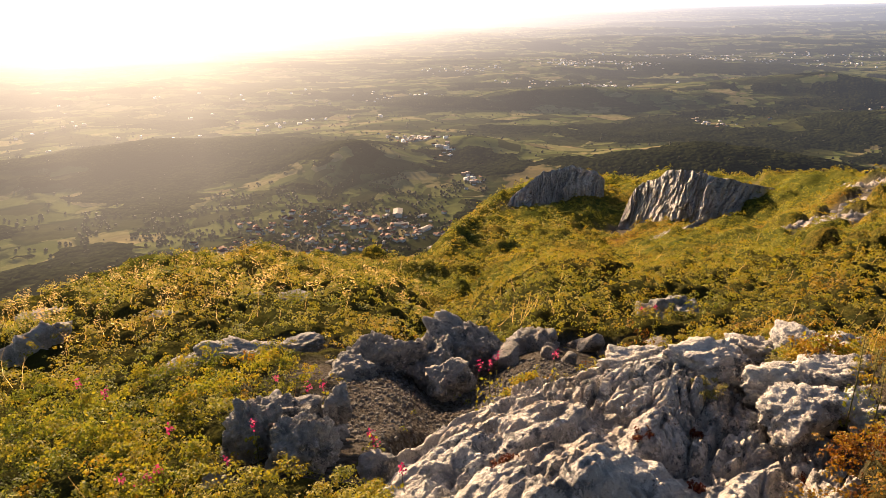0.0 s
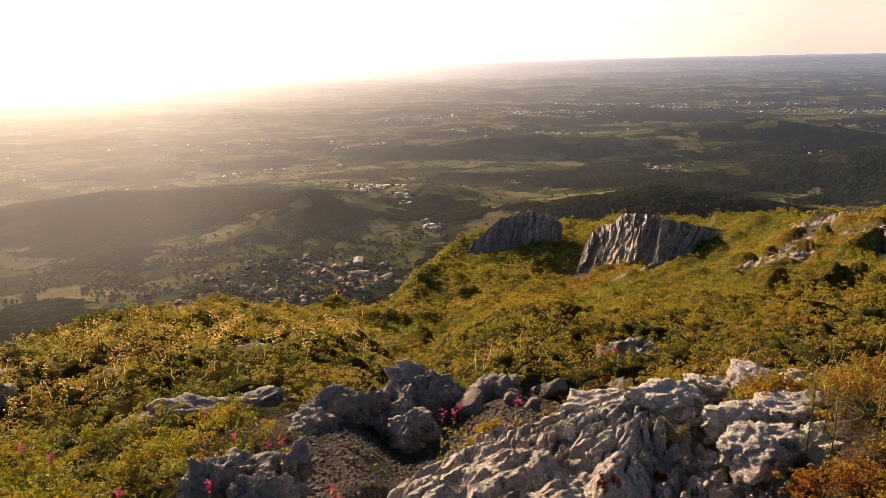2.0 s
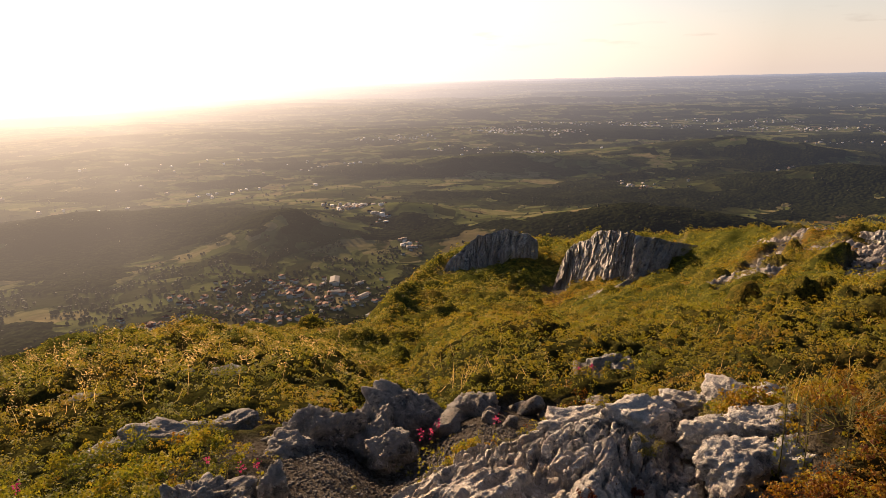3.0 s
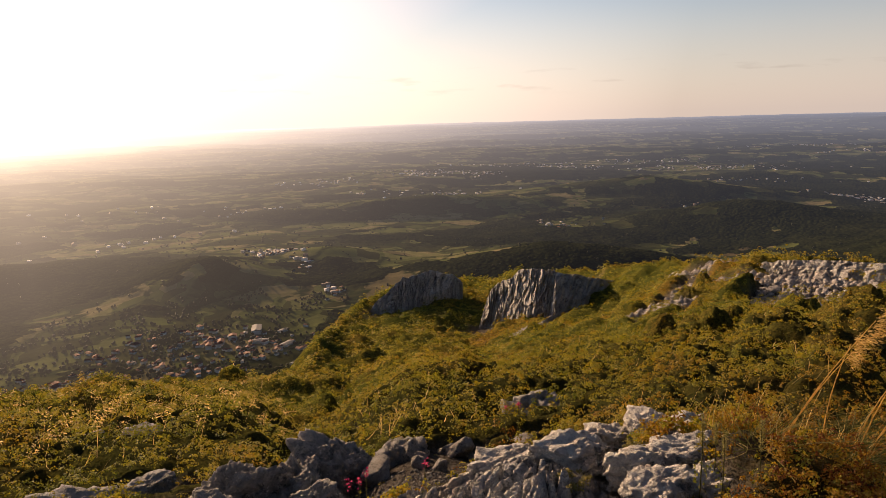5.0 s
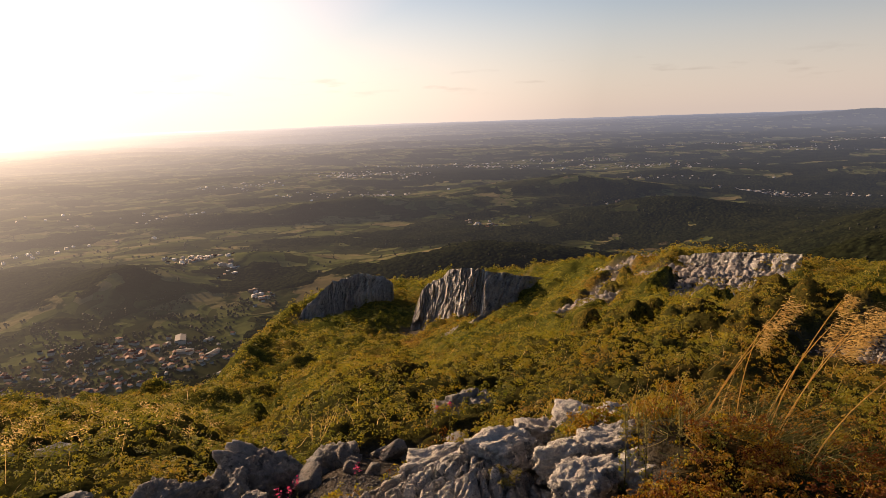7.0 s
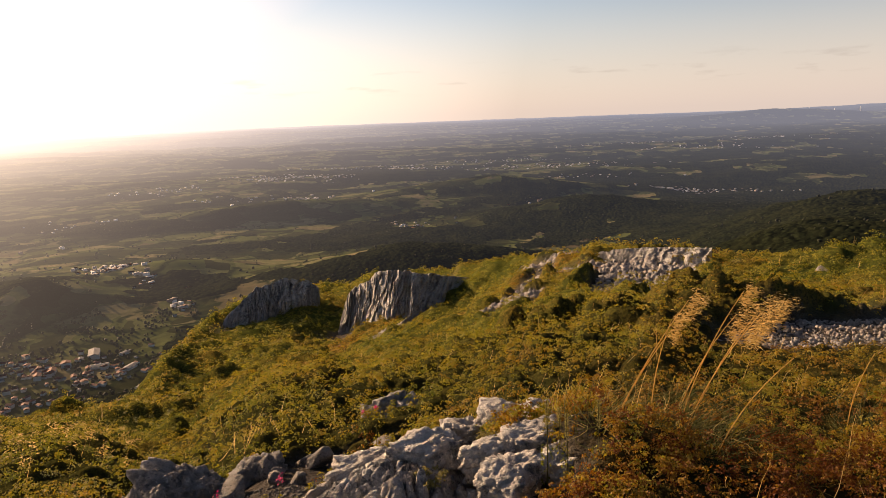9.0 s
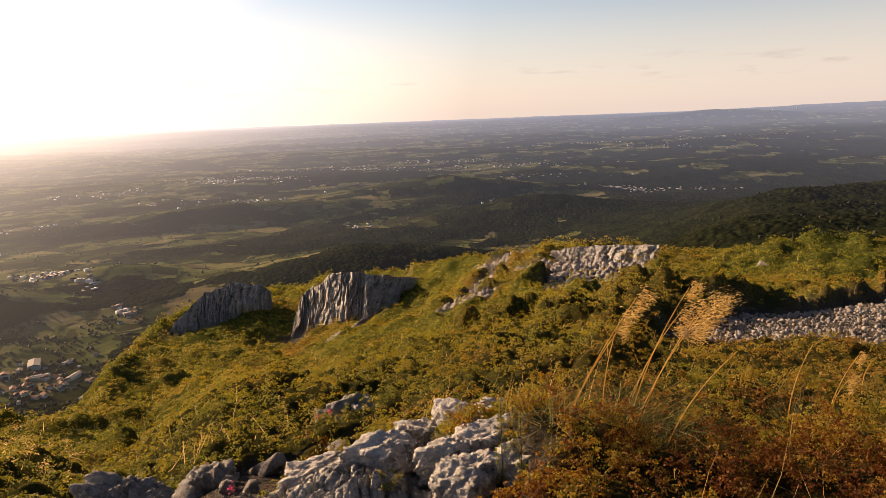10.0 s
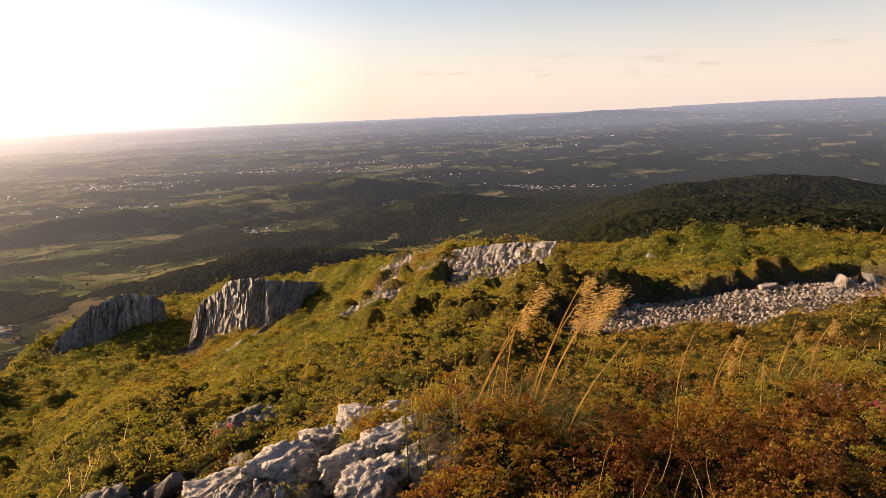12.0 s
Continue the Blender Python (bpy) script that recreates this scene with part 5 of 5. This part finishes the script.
# tufts growing out of the outcrop
for i, (x, y, r, n, leaf, mat, label, name) in enumerate([
    (0.86, 2.50, 0.06, 240, 0.0075, SEDUM, "red stonecrop in a hollow of the limestone", "stonecrop"),
    (1.22, 2.74, 0.05, 200, 0.0075, SEDUM, "red stonecrop in a hollow of the limestone", "stonecrop"),
    (1.62, 2.46, 0.07, 300, 0.0075, SEDUM, "red stonecrop between limestone stones", "stonecrop"),
    (1.68, 2.62, 0.07, 300, 0.0075, SEDUM, "red stonecrop between limestone stones", "stonecrop"),
    (1.32, 2.70, 0.05, 200, 0.0075, SEDUM, "red stonecrop in a crack of the limestone", "stonecrop"),
    (0.25, 2.32, 0.06, 240, 0.0075, SEDUM, "dark red stonecrop at the edge of the outcrop", "stonecrop"),
    (1.05, 2.70, 0.04, 160, 0.0075, SEDUM, "red stonecrop in a crack of the limestone", "stonecrop"),
    (1.42, 3.05, 0.10, 420, 0.008, MOSS, "pale yellow dry moss cushion on the outcrop", "moss_cushion"),
    (1.78, 3.28, 0.16, 700, 0.008, MOSS, "pale yellow dry tuft between limestone rocks", "moss_cushion"),
    (2.00, 3.36, 0.16, 700, 0.008, MOSS, "pale yellow dry tuft below a pale rock", "moss_cushion"),
    (1.00, 2.22, 0.06, 240, 0.0085, SEDUM, "orange tuft rooted in the limestone", "stonecrop"),
    (0.72, 2.02, 0.06, 220, 0.009, MOSS, "olive tuft rooted in the limestone", "moss_cushion"),
]):
    z = max(slab_top(x, y), ground_at(x, y)) - 0.012
    shrub(x, y, r, r * 0.8, r * (0.45 if mat is SEDUM else 0.7), int(n * 1.7), leaf, 0.5, 0.2, 700 + i, label, z, mat, name, "plant")


# pink flowers on thin stems
def flower(x, y, z, seed):
    rs = np.random.RandomState(seed)
    g = max(ground_at(x, y), z - 0.4)
    root = tagged(new("wildflower"), "pink wildflower on a thin stem among scrub and stones", "flower", "pink wildflowers")
    root.location = (x, y, g)
    h = z - g
    bend = rs.normal(0, 0.03, 2)
    pts = [(bend[0] * (t - 1), bend[1] * (t - 1), h * t) for t in (0, 0.35, 0.7, 1.0)]
    part("stem", tube("stem", pts, 0.0028, 5), STEM, root, "thin green stem")
    n = 24
    p = rs.normal(0, 1, (n, 3)) * np.array([0.010, 0.010, 0.015]) + np.array([0, 0, h])
    me = leaf_cloud("blossom", p[:, 0], p[:, 1], p[:, 2], rs.uniform(0.008, 0.014, n), np.full(n, 0.5), seed, 0.2, 1.1)
    part("blossom", me, PETAL, root, "pink petals")
    q = rs.normal(0, 0.018, (24, 3)) + np.stack([np.zeros(24), np.zeros(24), rs.uniform(0.1, 0.8, 24) * h], -1)
    me = leaf_cloud("leaves", q[:, 0], q[:, 1], q[:, 2], rs.uniform(0.010, 0.020, 24), np.full(24, 0.3), seed + 1)
    part("leaves", me, LEAF, root)


for i, (x, y, z) in enumerate([(-0.37, 2.72, -0.34), (-0.35, 2.70, -0.38), (-0.93, 2.32, -0.18), (-1.34, 2.23, -0.20), (-1.23, 2.23, -0.19), (-1.21, 2.29, -0.21), (-1.28, 2.26, -0.27), (-1.84, 3.10, -0.32),
                               (-1.99, 3.12, -0.28), (-1.33, 2.69, -0.28), (-1.01, 3.45, -0.47), (-0.89, 2.60, -0.20), (-0.20, 2.39, -0.29), (0.27, 3.49, -0.41), (0.65, 3.44, -0.34), (0.21, 3.59, -0.48),
                               (0.33, 3.69, -0.49), (1.66, 4.72, -0.66), (1.56, 4.75, -0.68), (4.12, 1.24, -0.08), (4.16, 1.2, -0.12), (-0.72, 3.0, -0.25), (-0.66, 3.1, -0.3)]):
    flower(x, y, z, 900 + i)


# tall grass with golden plumes bending in the wind
def tussock(x, y, stalks, seed, count, height, label):
    rs = np.random.RandomState(seed)
    g = ground_at(x, y) + 0.05
    root = tagged(new("grass_tussock"), label, "grass", "tall grasses")
    root.location = (x, y, g)
    base = rs.normal(0, 0.07, (count, 3)) * np.array([1, 1, 0.1])
    fan = rs.normal(0, 0.26, (count, 3)) * np.array([1, 1, 0]) + WIND * rs.uniform(0.0, 0.35, (count, 1)) + np.array([0, 0, 1]) * rs.uniform(0.35, 1.0, (count, 1)) * height
    tagged(part("blade_tuft", blades("blade_tuft", base, base + fan, 0.0055, 0.45, seed, 5), BLADE, root, "thin green and straw-coloured blades"), kind="stuff")
    for i, (bx, by, bz, tx, ty, tz, plume) in enumerate(stalks):
        a, b = np.array([bx - x, by - y, bz - g - 0.12]), np.array([tx - x, ty - y, tz - g])
        sag = np.array([-0.03, 0.02, 0.02])
        pts = [a * (1 - t) + b * t + sag * 4 * t * (1 - t) for t in np.linspace(0, 1, 8)]
        st = part("stalk", tube("stalk", pts, 0.0042, 5), STRAW, root, "straw-coloured stalk bent by wind")
        if plume:
            n = int(480 * plume)
            along = rs.rand(n)
            drift = rs.rand(n, 1) ** 0.7
            c = b + (b - a) / np.linalg.norm(b - a) * (along[:, None] * 0.20 - 0.12) * plume + WIND * drift * 0.10 * plume * (0.4 + 0.6 * along[:, None]) + rs.normal(0, 0.012, (n, 3)) * plume
            c[:, 2] -= (drift[:, 0] ** 2) * 0.05
            dirs = WIND + rs.normal(0, 0.35, (n, 3)) + np.array([0, 0, -0.1])
            dirs /= np.linalg.norm(dirs, axis=1, keepdims=True)
            feather = part("plume", blades("plume", c, c + dirs * rs.uniform(0.014, 0.036, (n, 1)), rs.uniform(0.002, 0.0045, n), 0.2, seed + i, 2), STRAW, st, "golden feathery seed plume")
            tagged(feather, kind="stuff")


tussock(2.32, 2.82, [(2.32, 2.82, -0.35, 2.76, 2.56, 0.58, 0.8), (2.42, 2.85, -0.30, 2.70, 2.62, 0.40, 0)], 31, 100, 0.40, "tall tussock grass with a bent plume behind the outcrop")
tussock(2.90, 2.84, [(2.77, 2.83, -0.29, 2.91, 2.84, 0.35, 0.8), (3.03, 2.86, -0.24, 3.33, 2.68, 0.52, 0.6), (2.97, 2.78, -0.28, 3.31, 2.54, 0.42, 1.5), (3.07, 2.82, -0.28, 3.37, 2.63, 0.37, 1.5), (3.09, 2.94, -0.23, 3.38, 2.77, 0.34, 1.2)],
        32, 210, 0.36, "tall tussock grass with golden plumes leaning in the wind")
tussock(2.85, 2.40, [(2.81, 2.37, -0.15, 3.10, 2.16, 0.31, 0)], 33, 140, 0.28, "thick dry stalk leaning out of a small tussock")
tussock(4.55, 2.68, [(4.52, 2.74, -0.65, 4.67, 2.68, -0.13, 0), (4.65, 2.53, -0.62, 4.81, 2.43, -0.17, 0.4), (4.83, 2.60, -0.65, 4.97, 2.56, -0.43, 0.7)], 34, 320, 0.32, "dry tussock grass with pale stalks")
tussock(5.42, 2.35, [(5.39, 2.38, -0.65, 5.54, 2.29, -0.27, 0.4), (5.41, 2.35, -0.63, 5.52, 2.33, -0.32, 0), (5.42, 2.31, -0.62, 5.59, 2.18, -0.35, 0.4), (5.68, 2.23, -0.53, 5.81, 2.15, -0.23, 0.6), (5.45, 2.71, -0.61, 5.58, 2.69, -0.43, 0)],
        35, 620, 0.36, "broad yellow-green tussock with dry stalks")


# grey-green plants with furry spikes
for i, (x, y, z0, z1) in enumerate([(1.88, 2.63, -0.30, 0.17), (1.96, 2.57, -0.32, 0.10), (2.09, 2.48, -0.30, 0.18), (2.02, 2.72, -0.30, 0.06)]):
    root = tagged(new("spike_plant"), "grey-green plant with a furry upright spike", "plant", "furry spike plants")
    root.location = (x, y, z0)
    h = z1 - z0
    part("stem", tube("stem", [(0, 0, 0), (0.004, 0, h * 0.5), (0, 0.003, h)], 0.004, 6), STEM, root)
    r = np.random.RandomState(40 + i)
    n = 260
    a, t = r.uniform(0, 6.28, n), r.uniform(0.68, 1.0, n)
    c = np.stack([0.004 * np.cos(a), 0.004 * np.sin(a), t * h], -1)
    o = np.stack([np.cos(a), np.sin(a), r.uniform(0.2, 1.0, n)], -1) * r.uniform(0.006, 0.014, (n, 1))
    part("spike", blades("spike", c, c + o, 0.003, 0.1, i, 1), MOSS, root, "furry grey-yellow spike")
    n = 60
    a = r.uniform(0, 6.28, n)
    me = leaf_cloud("leaves", 0.03 * np.cos(a), 0.03 * np.sin(a), r.uniform(0.02, 0.5, n) * h, r.uniform(0.007, 0.014, n), r.uniform(0.1, 0.3, n), i)
    part("leaves", me, LEAF, root)

# ---------------------------------------------------------------- loose dry grass all over the slope
rs = np.random.RandomState(77)
n = 6000
ga = rs.uniform(-44, 78, n)
gd = 1.7 * np.exp(rs.rand(n) * math.log(40 / 1.7))
gx, gy = gd * np.sin(np.radians(ga)), gd * np.cos(np.radians(ga))
patch = fbm(gx / 1.8, gy / 1.8, 15.0, 3)
keep = (patch > 0.12 + 0.2 * rs.rand(n)) & (bare(gx, gy) < 0.8) & ((gd > 5) | (rs.rand(n) < 0.35))
gx, gy, gd = gx[keep], gy[keep], gd[keep]
gz = ground_z(gx, gy) + canopy(gx, gy) * 0.75
root3 = np.stack([gx, gy, gz], -1)
reach = rs.uniform(0.10, 0.30, (len(gx), 1)) * (1 + 0.02 * gd[:, None])
tip3 = root3 + (WIND * rs.uniform(0.0, 0.6, (len(gx), 1)) + rs.normal(0, 0.25, (len(gx), 3)) + np.array([0, 0, 1])) * reach
me = blades("dry_grass", root3, tip3, 0.0020 + 0.0007 * gd, 0.25, 5, 3)
me.materials.append(STRAW)
tagged(new("dry_grass", me), "loose straw-coloured grass standing out of the scrub", "grass", kind="stuff")

# pale golden seed heads on the sunny brow
n = 190
ga, gd = rs.uniform(-36, -2, n), rs.uniform(7, 22, n)
gd = np.minimum(gd, np.interp(ga, AZ_FINE, CREST_R) * 1.02)
gx, gy = gd * np.sin(np.radians(ga)), gd * np.cos(np.radians(ga))
gz = ground_z(gx, gy) + canopy(gx, gy) * 0.8
heads = np.stack([gx, gy, gz], -1) + np.stack([rs.normal(0.08, 0.06, n), rs.normal(-0.05, 0.05, n), rs.uniform(0.2, 0.5, n)], -1)
each = 26
seed_at = np.repeat(heads, each, 0) + rs.normal(0, 1, (n * each, 3)) * np.array([0.045, 0.04, 0.05])
drift = WIND + rs.normal(0, 0.4, (n * each, 3))
me = blades("seed_heads", np.concatenate([np.stack([gx, gy, gz], -1), seed_at]), np.concatenate([heads, seed_at + drift * rs.uniform(0.015, 0.035, (n * each, 1))]),
            np.concatenate([np.full(n, 0.004), np.full(n * each, 0.016)]), 0.2, 6, 2)
me.materials.append(STRAW)
tagged(new("seed_heads", me), "pale golden grass seed heads on the sunny brow", "grass", kind="stuff")


# ---------------------------------------------------------------- trees on the knoll, a white hut, wind turbines
def tree(x, y, h, seed):
    rs = np.random.RandomState(seed)
    root = tagged(new("tree"), "small rounded tree on the knoll below the cliffs", "tree", "trees on the knoll")
    root.location = (x, y, ground_at(x, y))
    lean = rs.normal(0, 0.06, 2) * h
    part("trunk", tube("trunk", [(0, 0, -0.3), (lean[0] * 0.3, lean[1] * 0.3, h * 0.35), (lean[0], lean[1], h * 0.8)], 0.05 * h, 7), BARK.m, root)
    pts = []
    for _ in range(9):
        c = rs.normal(0, 1, 3) * np.array([0.22, 0.22, 0.14]) * h + np.array([lean[0], lean[1], 0.66 * h])
        pts.append(c + rs.normal(0, 1, (90, 3)) * np.array([0.11, 0.11, 0.08]) * h)
        part("limb", tube("limb", [(lean[0] * 0.4, lean[1] * 0.4, h * 0.4), tuple((c + np.array([lean[0], lean[1], h * 0.5])) / 2), tuple(c)], 0.018 * h, 5), BARK.m, root)
    p = np.concatenate(pts)
    me = leaf_cloud("crown", p[:, 0], p[:, 1], p[:, 2], rs.uniform(0.25, 0.5, len(p)), np.clip(rs.normal(0.15, 0.12, len(p)), 0, 1), seed)
    part("crown", me, LEAF, root)


rs = np.random.RandomState(12)
for a, r, h in [(20.4, 152, 3.6), (21.0, 158, 4.6), (21.8, 156, 4.2), (22.8, 160, 3.4), (23.6, 162, 3.0), (24.6, 160, 3.2), (25.4, 158, 2.6), (19.4, 148, 2.8), (17.6, 140, 2.6)]:
    tree(r * math.sin(radians(a)), r * math.cos(radians(a)), h, int(rs.randint(1, 999)))

PAINT = Mat("white paint", 0.5)
PAINT.colour(PAINT.mix(PAINT.noise(PAINT.coords(), 0.6, 3), (0.80, 0.80, 0.79), (0.72, 0.72, 0.71)))


def turbine(az, R, h, seed):
    X, Y, Z, K = place_far(np.array([az]), np.array([R]))
    k = float(K[0])
    root = tagged(new("wind_turbine"), "white wind turbine on a far ridge", "wind turbine", "wind turbines")
    root.location = (float(X[0]), float(Y[0]), float(Z[0]))
    part("tower", tube("tower", [(0, 0, 0), (0, 0, h * 0.5 * k), (0, 0, h * k)], 5 * k, 6), PAINT.m, root)
    t0 = np.random.RandomState(seed).uniform(0, 2)
    for i in range(3):
        t = t0 + i * 2.094
        part("blade", tube("blade", [(0, -3 * k, h * k), (math.cos(t) * 20 * k, -3 * k, (h + math.sin(t) * 20) * k), (math.cos(t) * 42 * k, -3 * k, (h + math.sin(t) * 42) * k)], 3 * k, 4), PAINT.m, root)


for i, (a, r) in enumerate([(49.6, 15000), (50.4, 15000), (51.6, 15500), (53.2, 15500), (54.0, 16000), (55.6, 16000), (57.2, 16500)]):
    turbine(a, r, 90, i)

x, y = 722 * math.sin(radians(67.6)), 722 * math.cos(radians(67.6))
hut = copy_thing(TEMPLATES[3], pose(x, y, ground_at(x, y) + 2.0, 0, 0, 30) @ Matrix.Scale(0.55, 4))
tagged(hut, "small white hut on the wooded plateau", "hut", "huts on the plateau")
